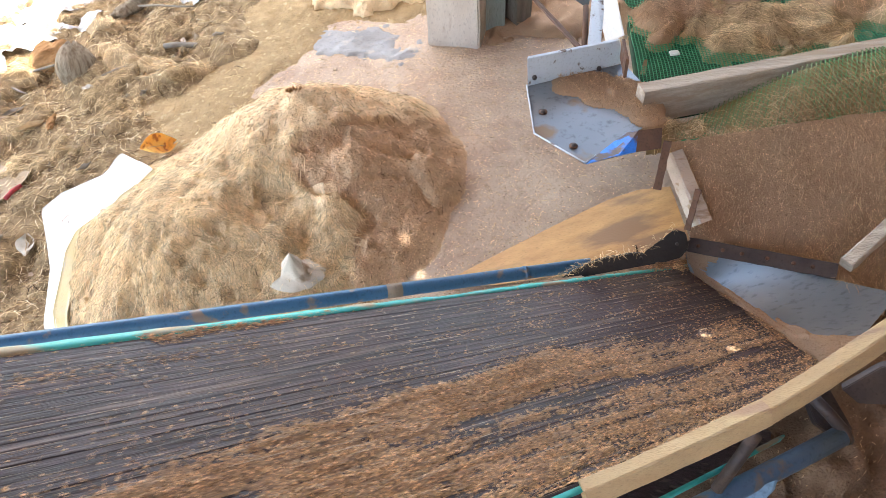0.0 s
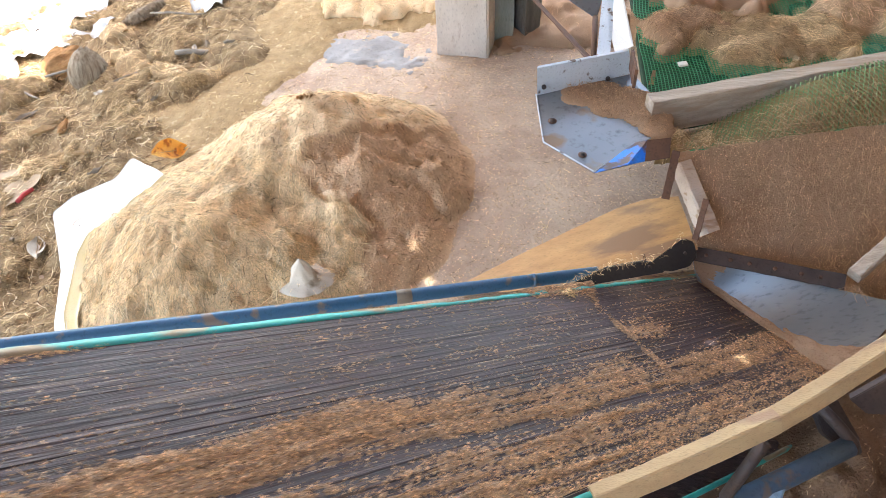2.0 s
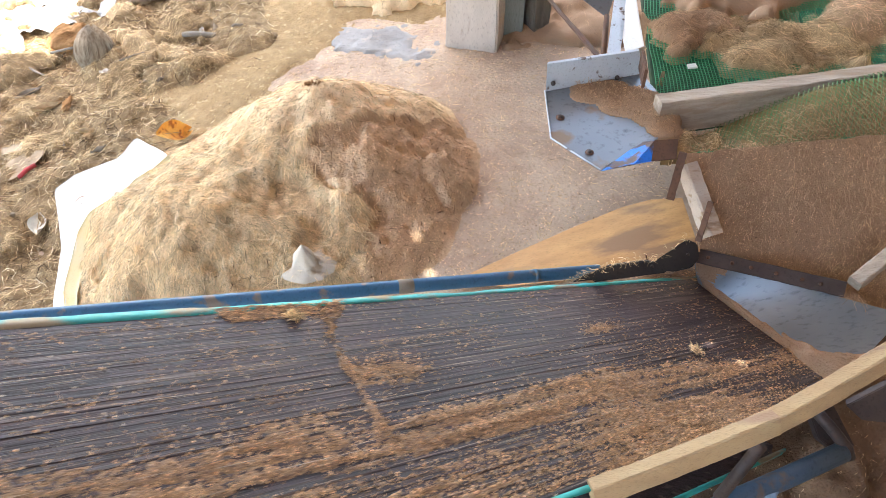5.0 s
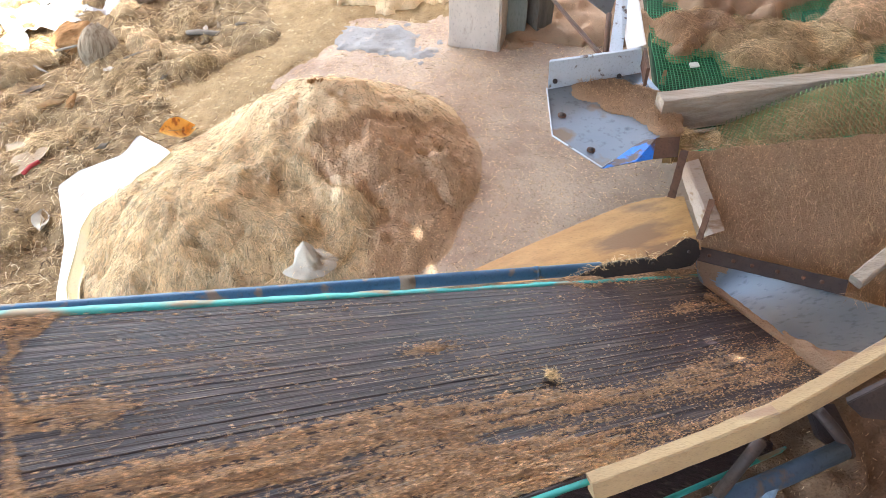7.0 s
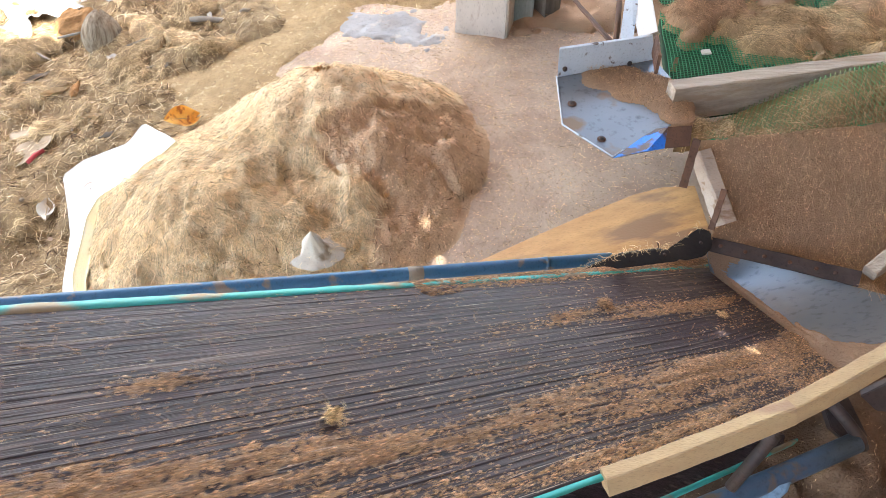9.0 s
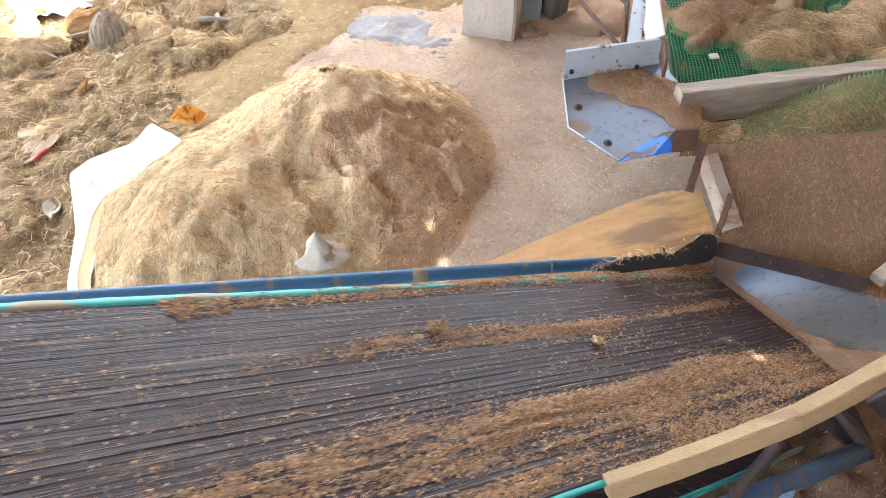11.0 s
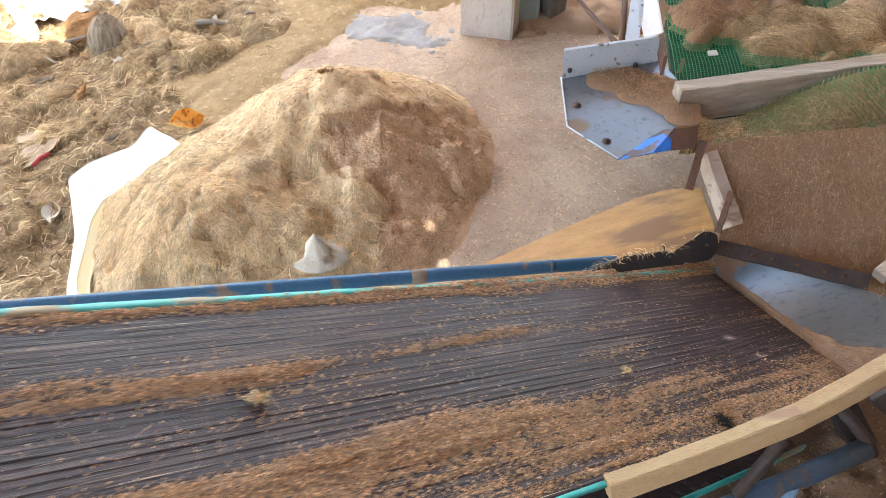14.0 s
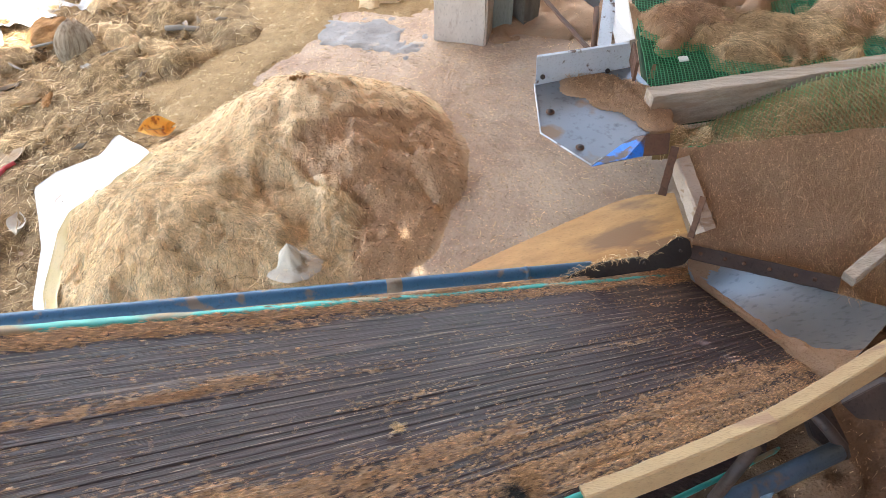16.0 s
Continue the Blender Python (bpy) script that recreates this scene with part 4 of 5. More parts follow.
fibre_mound("fibre_clump", [(0.665, 1.495, 0.050, 0.020), (0.735, 1.465, 0.050, 0.016), (0.81, 1.445, 0.045, 0.012)], sk_h, FIBRE_GREY, MATTED, "brown fibre tangle caught between tray and netting", 420, 117, 0.006, (0.03, 0.09), 1.0, 0.9)
net_top = lambda x, y: 0.352 + 0 * x
fibre_mound("fibre_clump", [(1.12, 1.99, 0.15, 0.055), (1.02, 1.92, 0.12, 0.035), (1.26, 1.97, 0.16, 0.045), (0.95, 2.02, 0.12, 0.028), (1.07, 1.86, 0.06, 0.02), (1.33, 1.93, 0.09, 0.03)], net_top, FIBRE_GREY, CLUMP_BED, "golden tangled fibre clump on green netting", 3600, 101, edge=0.95)
fibre_mound("fibre_clump", [(0.82, 2.08, 0.10, 0.05), (0.775, 1.96, 0.045, 0.03), (0.90, 2.12, 0.10, 0.05)], net_top, FIBRE_DARK, PITH, "brown felted fibre clump on green netting", 900, 103, edge=0.9)
fibre_mound("fibre_clump", [(1.42, 2.08, 0.16, 0.06), (1.55, 2.0, 0.12, 0.05), (1.7, 2.1, 0.2, 0.06)], net_top, FIBRE_TAN, CLUMP_BED, "golden tangled fibre clump on green netting", 2000, 107, edge=0.95)
fibre_mound("fibre_clump", [(1.15, 2.42, 0.30, 0.08), (1.6, 2.45, 0.3, 0.08), (0.95, 2.35, 0.15, 0.04)], net_top, FIBRE_DARK, PITH, "brown felted fibre clump on green netting", 1200, 109, 0.012)
tag_bit = thing("plastic_scrap", "small white plastic scrap on green netting", "scrap")
slab("scrap", [(0.765, 1.822, 0.383), (0.797, 1.826, 0.383), (0.795, 1.848, 0.385), (0.765, 1.845, 0.385)], (0, 0, -0.006), SACK, tag_bit, "", 0.002)

# ---- metal tray and bracket ----
tray = thing("metal_tray", "grey sheet metal tray with bolts, blue lip and pale flange", "metal tray")
slab("tray_plate", [(0.295, 1.717, 0.390), (0.282, 1.486, 0.390), (0.396, 1.344, 0.390), (0.487, 1.414, 0.390), (0.588, 1.474, 0.390), (0.640, 1.670, 0.390), (0.608, 1.790, 0.390)], (0, 0, -0.004), STEEL, tray, "scuffed grey plate", 0.0008)
flange = slab("flange", [(0.298, 1.713, 0.390), (0.293, 1.712, 0.487), (0.580, 1.781, 0.477), (0.607, 1.787, 0.392)], (0.004, 0.012, 0.0), PALE_BLUE, tray, "chipped pale blue flange", 0.0008)
slab("lip", [(0.395, 1.339, 0.392), (0.486, 1.415, 0.395), (0.532, 1.446, 0.400), (0.543, 1.397, 0.443), (0.529, 1.348, 0.412), (0.483, 1.344, 0.409)], (0.002, 0.004, -0.005), BRIGHT_BLUE, tray, "bright blue lip worn to rust", 0.0008)
slab("lip_end", [(0.543, 1.397, 0.443), (0.607, 1.398, 0.445), (0.596, 1.351, 0.415), (0.529, 1.348, 0.412)], (0.002, 0.004, -0.005), RUST, tray, "rusty end of the lip", 0.0008)
for p, r in [((0.322, 1.579, 0.391), 0.013), ((0.379, 1.418, 0.391), 0.012)]:
    p = Vector(p)
    washer = tube("washer", [p, p + Vector((0, 0, 0.002))], r, RUST, tray, sides=14)
    tube("bolt", [p, p + Vector((0, 0, 0.007))], r * 0.55, DARK_STEEL, washer, sides=6)
for p in [(0.318, 1.718, 0.417), (0.525, 1.768, 0.395)]:
    p = Vector(p)
    tube("bolt", [p, p + Vector((-0.001, -0.008, 0.003))], 0.0075, DARK_STEEL, flange, sides=8)
beam("stand_arm", [(0.500, 1.640, 0.380), (0.690, 1.690, 0.366)], 0.03, 0.008, RUST, tray, "rusty flat iron arm", chamfer=0.001)
# Pale tube that draws the edge light around the tray plate.
TRAY_RIM = [(0.295, 1.717, 0.392), (0.282, 1.486, 0.392), (0.396, 1.344, 0.392), (0.430, 1.370, 0.393)]
tube("rolled_rim", TRAY_RIM, 0.0024, PALE_BLUE, tray, "pale tube for the light along the tray edge", 8)
beam("end_plate", [(0.590, 1.771, 0.457), (0.572, 1.656, 0.461)], 0.008, 0.06, RUST, tray, "rusty edge bracket", chamfer=0.001)
pile_base = lambda x, y: 0.393 + 0 * x
fibre_mound("dust_pile", [(0.50, 1.68, 0.09, 0.006), (0.565, 1.65, 0.09, 0.010), (0.60, 1.57, 0.07, 0.009), (0.43, 1.695, 0.06, 0.004), (0.60, 1.51, 0.05, 0.006)], pile_base, FIBRE_DARK, PITH, "brown coir dust lying on the metal tray", 1300, 113, 0.005, (0.008, 0.03), 0.3, 1.4)
curl = thing("sheet_offcut", "curled white sheet metal offcut standing beside the tray", "sheet metal")
slab("panel", [(0.491, 1.804, 0.460), (0.572, 2.123, 0.545), (0.608, 2.120, 0.543), (0.523, 1.793, 0.463)], (0.006, -0.003, 0.0), PALE_BLUE, curl, "white curled panel", 0.0008)
slab("panel", [(0.595, 2.141, 0.534), (0.603, 1.989, 0.532), (0.591, 1.791, 0.488), (0.541, 1.785, 0.470), (0.549, 1.940, 0.488)], (0.006, -0.003, 0.0), SACK, curl, "white folded panel", 0.0008)
braces = thing("brace", "rusty iron brace strip and rod behind the tray", "brace")
beam("strip", [(0.376, 2.431, 0.352), (0.481, 1.836, 0.422)], 0.022, 0.005, RUST, braces, "", chamfer=0.001, up=(0.3, -0.6, 0.7))
tube("rod", [(0.487, 1.822, 0.436), (0.528, 2.008, 0.469)], 0.009, RUST, braces, sides=8)
slab("sheet", [(0.436, 2.298, 0.434), (0.587, 2.207, 0.352), (0.639, 2.314, 0.449)], (0, 0.002, -0.004), STEEL, braces, "grey sheet corner", 0.0008)

# ---- posts ----
post = thing("concrete_post", "chipped grey concrete post standing on the floor", "post")
bm = bmesh.new()
lo = [(0.012, 2.640), (0.232, 2.572), (0.290, 2.735), (0.070, 2.805)]
ring0 = [bm.verts.new((x, y, -0.02)) for x, y in lo]
rings = [ring0]
rnd = random.Random(4)
for z in (0.015, 0.05, 0.1, 0.18, 0.3, 0.5, 0.8, 1.2, 1.8, 2.4, 2.9):
    rings.append([bm.verts.new((x + rnd.uniform(-0.005, 0.005), y + rnd.uniform(-0.004, 0.004), z)) for x, y in lo])
for r0, r1 in zip(rings, rings[1:]):
    for k in range(4):
        bm.faces.new((r0[k], r0[(k + 1) % 4], r1[(k + 1) % 4], r1[k]))
bm.faces.new(rings[-1])
bevelled("shaft", bm, CONCRETE, post, "", 0.008)
post_b = thing("wooden_post", "old grey-green wooden post with dark split wood", "post")
beam("pale_face", [(0.318, 2.722, -0.01), (0.318, 2.722, 2.89)], 0.085, 0.085, POST_GREEN, post_b, "grey-green mossy timber", up=(0.2, 1, 0), chamfer=0.006, wobble=0.004, steps=18)
beam("dark_side", [(0.415, 2.752, -0.01), (0.415, 2.752, 2.89)], 0.100, 0.105, POST_DARK, post_b, "dark furrowed timber", up=(-0.55, 1, 0), chamfer=0.012, wobble=0.006, steps=18)

# ---- fibre heap strands ----
rng = np.random.default_rng(21)
cand = np.stack([rng.uniform(-1.35, 0.15, 90000), rng.uniform(1.0, 2.45, 90000)], 1)
ph = pile_height(cand[:, 0], cand[:, 1])
cand = cand[ph > 0.02]
gold = 1 - dusty(cand[:, 0], cand[:, 1])
pick = rng.uniform(0, 1, len(cand))
g = cand[pick < gold * (0.10 + 0.75 * smooth01(1.90, 1.58, cand[:, 1] + 0.45 * (cand[:, 0] + 0.6)))][:19000]
b = cand[pick > 0.70][:12000]
stuff("golden_fibre_mat", strand_mesh(g, heap_surface, rng.uniform(0.015, 0.065, len(g)), 0.00048, 3.6, 0.0035, rng, 4, 0.3), FIBRE, "curly golden coir fibres", "fibres", heap)
stuff("brown_fibre_mat", strand_mesh(b, heap_surface, rng.uniform(0.005, 0.022, len(b)), 0.00050, 2.6, 0.002, rng, 3), FIBRE_TAN, "short brown coir fibres", "fibres", heap)
low = g[(rng.uniform(0, 1, len(g)) < 0.24 * smooth01(-0.2, 0.5, fbm(g[:, 0], g[:, 1], 6.0, 2, 145) + 0.3))]
stuff("curl_tangle", strand_mesh(low, heap_surface, rng.uniform(0.04, 0.11, len(low)), 0.0008, 6.5, 0.006, rng, 7, 0.1), STRAW, "thick pale curls of coir fibre", "fibres", heap)
dk = cand[(pick < 0.018)]
stuff("dark_shred_layer", strand_mesh(dk, heap_surface, rng.uniform(0.008, 0.03, len(dk)), 0.0010, 2.0, 0.002, rng, 4), DARK_SHRED, "short dark husk shreds in the heap", "fibres", heap)
hc = np.stack([rng.uniform(-1.1, 0.1, 40000), rng.uniform(1.2, 2.25, 40000)], 1)
hc = hc[(pile_height(hc[:, 0], hc[:, 1]) > 0.03) & (rng.uniform(0, 1, len(hc)) < 0.15 + 0.45 * smooth01(1.6, 1.85, hc[:, 1]) + 0.75 * dusty(hc[:, 0], hc[:, 1]))]
stuff("crumb_layer", grain_mesh(np.column_stack([hc, heap_surface(hc[:, 0], hc[:, 1])]), rng.uniform(0.0010, 0.0032, len(hc)), rng), GRAIN, "coir crumbs on the dusty face", "coir crumbs", heap)

for x, y, r in ((-0.69, 1.46, 0.030), (-0.48, 1.49, 0.030), (-0.36, 1.545, 0.050), (-0.62, 1.40, 0.040)):
    fibre_mound("fibre_knot", [(x, y, r, 0.25 * r)], heap_surface, FIBRE, FIBRE_BED, "pale fibre knot on the coir heap", 150, int(abs(x * 1000)), 0.006, (0.03, 0.09))
bit = Vector((-0.44, 1.93, float(heap_surface(np.array([-0.44]), np.array([1.93]))[0])))
husk_bit = thing("husk_scrap", "reddish brown husk scrap stuck in the heap", "husk")
for k in range(5):
    tube("shard", [bit + Vector((0.008 * k - 0.02, 0, -0.01)), bit + Vector((0.012 * k - 0.03, -0.014, 0.008 + 0.003 * (k % 3))), bit + Vector((0.010 * k - 0.028, -0.034, 0.010 + 0.004 * (k % 2)))], [0.006, 0.005, 0.001], HUSK_BROWN, husk_bit, sides=6)
edge_rng = np.random.default_rng(33)
FL = [np.array(v) for v in [(0.278, 1.065, 0.266), (0.392, 1.095, 0.293), (0.504, 1.103, 0.299), (0.583, 1.132, 0.339)]]
for a, b2, n in ((FL[0], FL[1], 70), (FL[1], FL[2], 70), (FL[2], FL[3], 20)):
    f = edge_rng.uniform(0, 1, n)
    st = np.stack([a[0] + (b2[0] - a[0]) * f, a[1] + (b2[1] - a[1]) * f], 1) + edge_rng.normal(0, 0.006, (n, 2))
    plane_h = lambda x, y, a=a, b2=b2: a[2] + (b2[2] - a[2]) * np.clip((x - a[0]) / (b2[0] - a[0]), 0, 1)
    stuff("edge_fuzz", strand_mesh(st, plane_h, edge_rng.uniform(0.008, 0.024, n), 0.0004, 2.0, 0.003, edge_rng, 5), FIBRE, "golden fibre caught along the flap edge", "fibres")
hang = np.array((0.988, 0.994, 0.255))
st = np.stack([hang[0] + edge_rng.normal(0, 0.008, 26), hang[1] + edge_rng.normal(0, 0.008, 26)], 1)
drop_h = lambda x, y: hang[2] - 0.9 * np.hypot(x - hang[0], y - hang[1])
stuff("hanging_fibre_wisp", strand_mesh(st, drop_h, edge_rng.uniform(0.015, 0.045, 26), 0.00028, 1.6, 0.004, edge_rng, 6), FIBRE_TAN, "wisps of fibre hanging from the batten", "fibres")

# ---- litter on the open ground ----
cand = np.stack([rng.uniform(-2.6, -0.6, 60000), rng.uniform(0.9, 4.0, 60000)], 1)
lit = smooth01(-0.62, -1.15, cand[:, 0] + 0.25 * vnoise(cand[:, 0] * 2, cand[:, 1] * 2, 5))
c = cand[rng.uniform(0, 1, len(cand)) < lit][:29000]
stuff("husk_shred_layer", strand_mesh(c, litter_top, rng.uniform(0.012, 0.065, len(c)), 0.00065, 3.0, 0.006, rng, 3, 0.35), FIBRE_GREY, "weathered coir fibres and husk shreds covering the ground", "fibre litter")
c2 = c[rng.uniform(0, 1, len(c)) < 0.17]
stuff("dark_shred_layer", strand_mesh(c2, litter_top, rng.uniform(0.015, 0.07, len(c2)), 0.0015, 1.6, 0.006, rng, 4), DARK_SHRED, "dark husk shreds among the litter", "fibre litter")
c3 = c[rng.uniform(0, 1, len(c)) < 0.12 * litter_mask(c[:, 0], c[:, 1])]
stuff("straw_layer", strand_mesh(c3, litter_top, rng.uniform(0.015, 0.06, len(c3)), 0.0010, 2.2, 0.008, rng, 4), STRAW, "pale straw-like fibres among the litter", "fibre litter")
dust_pts = np.stack([rng.uniform(-0.9, 0.75, 42000), rng.uniform(1.2, 3.6, 42000)], 1)
dust_z = ground_height(dust_pts[:, 0], dust_pts[:, 1])
stuff("floor_crumb_layer", grain_mesh(np.column_stack([dust_pts, dust_z]), rng.uniform(0.0010, 0.0042, 42000), rng, 0.4), GRAIN, "scattered coir crumbs on the floor", "coir crumbs")
few = np.stack([rng.uniform(-0.9, 0.75, 6000), rng.uniform(1.2, 3.6, 6000)], 1)
stuff("floor_fibre_layer", strand_mesh(few, ground_height, rng.uniform(0.01, 0.04, len(few)), 0.0008, 1.6, 0.002, rng, 3), FIBRE_GREY, "short fibres strewn on the floor", "fibres")


def husk_chunk(x, y, size, turn, mat, name, label, seed, squash=(1, 0.7, 0.55), lift=0.3):
    ob = thing(name, label, "husk", (x, y, float(litter_top(np.array([x]), np.array([y]))[0]) + size * lift))
    ob.rotation_euler = (random.Random(seed).uniform(-0.5, 0.5), random.Random(seed + 1).uniform(-0.5, 0.5), turn)
    bm = bmesh.new()
    bmesh.ops.create_icosphere(bm, subdivisions=3, radius=size)
    for v in bm.verts:
        k = 1 + 0.42 * noise.noise(v.co * (1.8 / size) + Vector((seed, 0, 0))) + 0.20 * noise.noise(Vector((v.co.x * 2, v.co.y * 9, v.co.z * 9)) / size)
        v.co = Vector((v.co.x * squash[0], v.co.y * squash[1], v.co.z * squash[2])) * k
    bevelled("shell", bm, mat, ob, "", 0, True)
    return ob


nut = thing("coconut", "weathered grey coconut husk standing on fibre litter", "coconut", (-1.598, 2.789, -0.051))
nv, nf = [], []
for i in range(25):
    f = i / 24
    for k in range(40):
        a = 2 * math.pi * k / 40
        r = 0.088 * math.sin(math.pi * min(max(f, 0.03), 0.985)) ** 0.55 * (1 + 0.05 * math.cos(3 * a) + 0.035 * math.sin(17 * a + 2 * f) + 0.02 * math.sin(9 * a))
        nv.append((r * math.cos(a), 0.85 * r * math.sin(a), 0.215 * (f - 0.5) + 0.012 * math.sin(2 * a)))
for i in range(24):
    nf += [(i * 40 + k, i * 40 + (k + 1) % 40, i * 40 + 40 + (k + 1) % 40, i * 40 + 40 + k) for k in range(40)]
nf += [tuple(range(40))[::-1], tuple(24 * 40 + k for k in range(40))]
mesh_object("husk", nv, nf, HUSK, nut, "fibrous grey husk", smooth=True)
nut.rotation_euler = (radians(-28), radians(14), radians(20))
husk_chunk((-1.769, 2.961, -0.076)[0], (-1.769, 2.961, -0.076)[1], 0.10, 0.4, HUSK_BROWN, "husk_piece", "broken brown coconut husk piece on litter", 2, (1.2, 0.8, 0.7))
for k, (x, y, r, h) in enumerate(((-1.85, 2.45, 0.16, 0.06), (-1.40, 2.62, 0.12, 0.05), (-1.35, 2.45, 0.12, 0.04), (-1.95, 2.0, 0.18, 0.06), (-1.62, 2.15, 0.12, 0.04), (-2.1, 2.75, 0.2, 0.10), (-1.25, 2.95, 0.12, 0.05), (-1.65, 1.55, 0.16, 0.05), (-1.05, 2.62, 0.09, 0.05), (-1.75, 3.4, 0.12, 0.05))):
    fibre_mound("fibre_clump", [(x, y, r, 0.6 * h), (x + 0.6 * r, y + 0.3 * r, 0.7 * r, 0.45 * h), (x - 0.5 * r, y - 0.5 * r, 0.6 * r, 0.4 * h)], litter_top, FIBRE_GREY, LITTER, "weathered tangle of coir fibre on the litter", 700, 151 + k, 0.012, (0.03, 0.11))
husk_chunk(-1.47, 3.30, 0.07, 2.0, HUSK, "husk_piece", "grey curled husk strip on litter", 8, (0.5, 1.6, 0.5))
for x, y, r in ((-1.58, 3.16, 0.09), (-1.02, 2.66, 0.07), (-1.42, 2.86, 0.09), (-1.2, 2.72, 0.07)):
    fibre_mound("fibre_clump", [(x, y, r, 0.028), (x + 0.5 * r, y - 0.3 * r, 0.7 * r, 0.024)], litter_top, FIBRE, CLUMP_BED, "pale frayed tuft of coir on the litter", 260, int(abs(x * 100)), 0.01, (0.04, 0.12))
fibre_mound("fibre_clump", [(-0.22, 3.06, 0.16, 0.07), (-0.05, 3.10, 0.14, 0.06), (-0.38, 3.12, 0.13, 0.06)], ground_height, FIBRE, FIBRE_BED, "golden coir clump lying on the floor", 900, 171, 0.012, (0.05, 0.15))
fibre_mound("dust_pile", [(0.36, 2.78, 0.16, 0.05), (0.55, 2.72, 0.15, 0.04), (0.72, 2.75, 0.2, 0.07), (0.60, 2.95, 0.25, 0.08)], ground_height, FIBRE_DARK, PITH, "brown coir dust heaped at the foot of the posts", 700, 173, 0.012, (0.01, 0.05))
rl = random.Random(31)
for k in range(20):
    x, y = rl.uniform(-2.3, -1.0), rl.uniform(1.5, 3.6)
    if x > -1.3 and y < 2.3:
        continue
    husk_chunk(x, y, rl.uniform(0.012, 0.032), rl.uniform(0, 6), rl.choice((HUSK, HUSK_BROWN, LEAF_DRY)), "husk_piece", "small husk shred among the litter", 40 + k, (1.4, 0.6, 0.35), 0.2)


def leaf(name, x, y, length, wide, turn, mat, label, curl=0.5, tilt=0.15, z=0.012):
    """A curled leaf with a midrib, built as a thin bent blade."""
    ob = thing(name, label, "leaf", (x, y, float(litter_top(np.array([x]), np.array([y]))[0]) + z))
    ob.rotation_euler = (tilt, tilt * 0.6, turn)
    v, f = [], []
    for i in range(13):
        s = i / 12
        w = wide * math.sin(math.pi * (0.06 + 0.92 * s)) ** 0.8
        for k in range(7):
            t = k / 3 - 1
            v.append((length * (s - 0.5), w * t * 0.5 * math.cos(curl * t), wide * curl * 0.5 * t * t + 0.25 * length * curl * (s - 0.5) ** 2 + 0.004 * math.sin(9 * s + 3 * t)))
    n = len(v)
    v += [(a, b, c - 0.0012) for a, b, c in v]
    q = grid_faces(7, 13).tolist()
    f = q + [[n + a for a in p[::-1]] for p in q]
    mesh_object("blade", v, f, mat, ob, smooth=True)
    tube("midrib", [(length * (s - 0.5), 0, 0.25 * length * curl * (s - 0.5) ** 2 + 0.001) for s in (-0.1, 0.1, 0.3, 0.5, 0.7, 0.9)], 0.0014, LEAF_DRY, ob, sides=5)
    return ob


leaf("orange_leaf", -1.050, 2.075, 0.15, 0.10, 0.95, LEAF_ORANGE, "curled orange dead leaf at the heap's edge", 0.6, 0.85, 0.05)
leaf("dry_leaf", -1.69, 2.41, 0.12, 0.045, 0.6, LEAF_DRY, "dry tan leaf on fibre litter", 0.7)
leaf("dry_leaf", -1.87, 2.59, 0.15, 0.035, 0.95, BARK, "grey dry palm leaf sliver on litter", 0.4)
leaf("dry_leaf", -1.50, 2.63, 0.055, 0.03, 0.2, CLOTH, "pale dry leaf scrap on litter", 0.5)
leaf("dry_leaf", -1.47, 1.70, 0.12, 0.07, 1.9, CLOTH, "pale torn dry leaf on litter", 0.6, 0.3)
for k in range(34):
    x, y = rl.uniform(-2.3, -1.05), rl.uniform(1.5, 3.6)
    leaf("leaf_scrap", x, y, rl.uniform(0.03, 0.09), rl.uniform(0.01, 0.03), rl.uniform(0, 6), rl.choice((LEAF_DRY, LEAF_DRY, BARK, CLOTH)), "dry leaf scrap among the litter", rl.uniform(0.3, 0.9), rl.uniform(-0.3, 0.3))
for x, y, l, a, r in ((-1.11, 2.865, 0.19, -0.1, 0.013), (-0.93, 2.84, 0.05, 0.2, 0.007), (-1.36, 2.75, 0.22, 0.5, 0.005), (-1.7, 2.9, 0.3, 0.3, 0.006), (-1.9, 2.75, 0.2, -0.6, 0.006), (-1.25, 3.2, 0.3, -0.2, 0.005)):
    z = float(litter_top(np.array([x]), np.array([y]))[0]) + 0.02
    d = Vector((math.cos(a), math.sin(a), 0)) * l / 2
    s = thing("stick", "grey dry stick lying on the litter", "stick")
    tube("wood", [Vector((x, y, z)) - d, Vector((x, y, z + 0.006)) - d * 0.3, Vector((x, y, z)) + d * 0.4, Vector((x, y, z + 0.004)) + d], [r, r * 1.1, r, r * 0.5], BARK, s, sides=8, wobble=0.1)


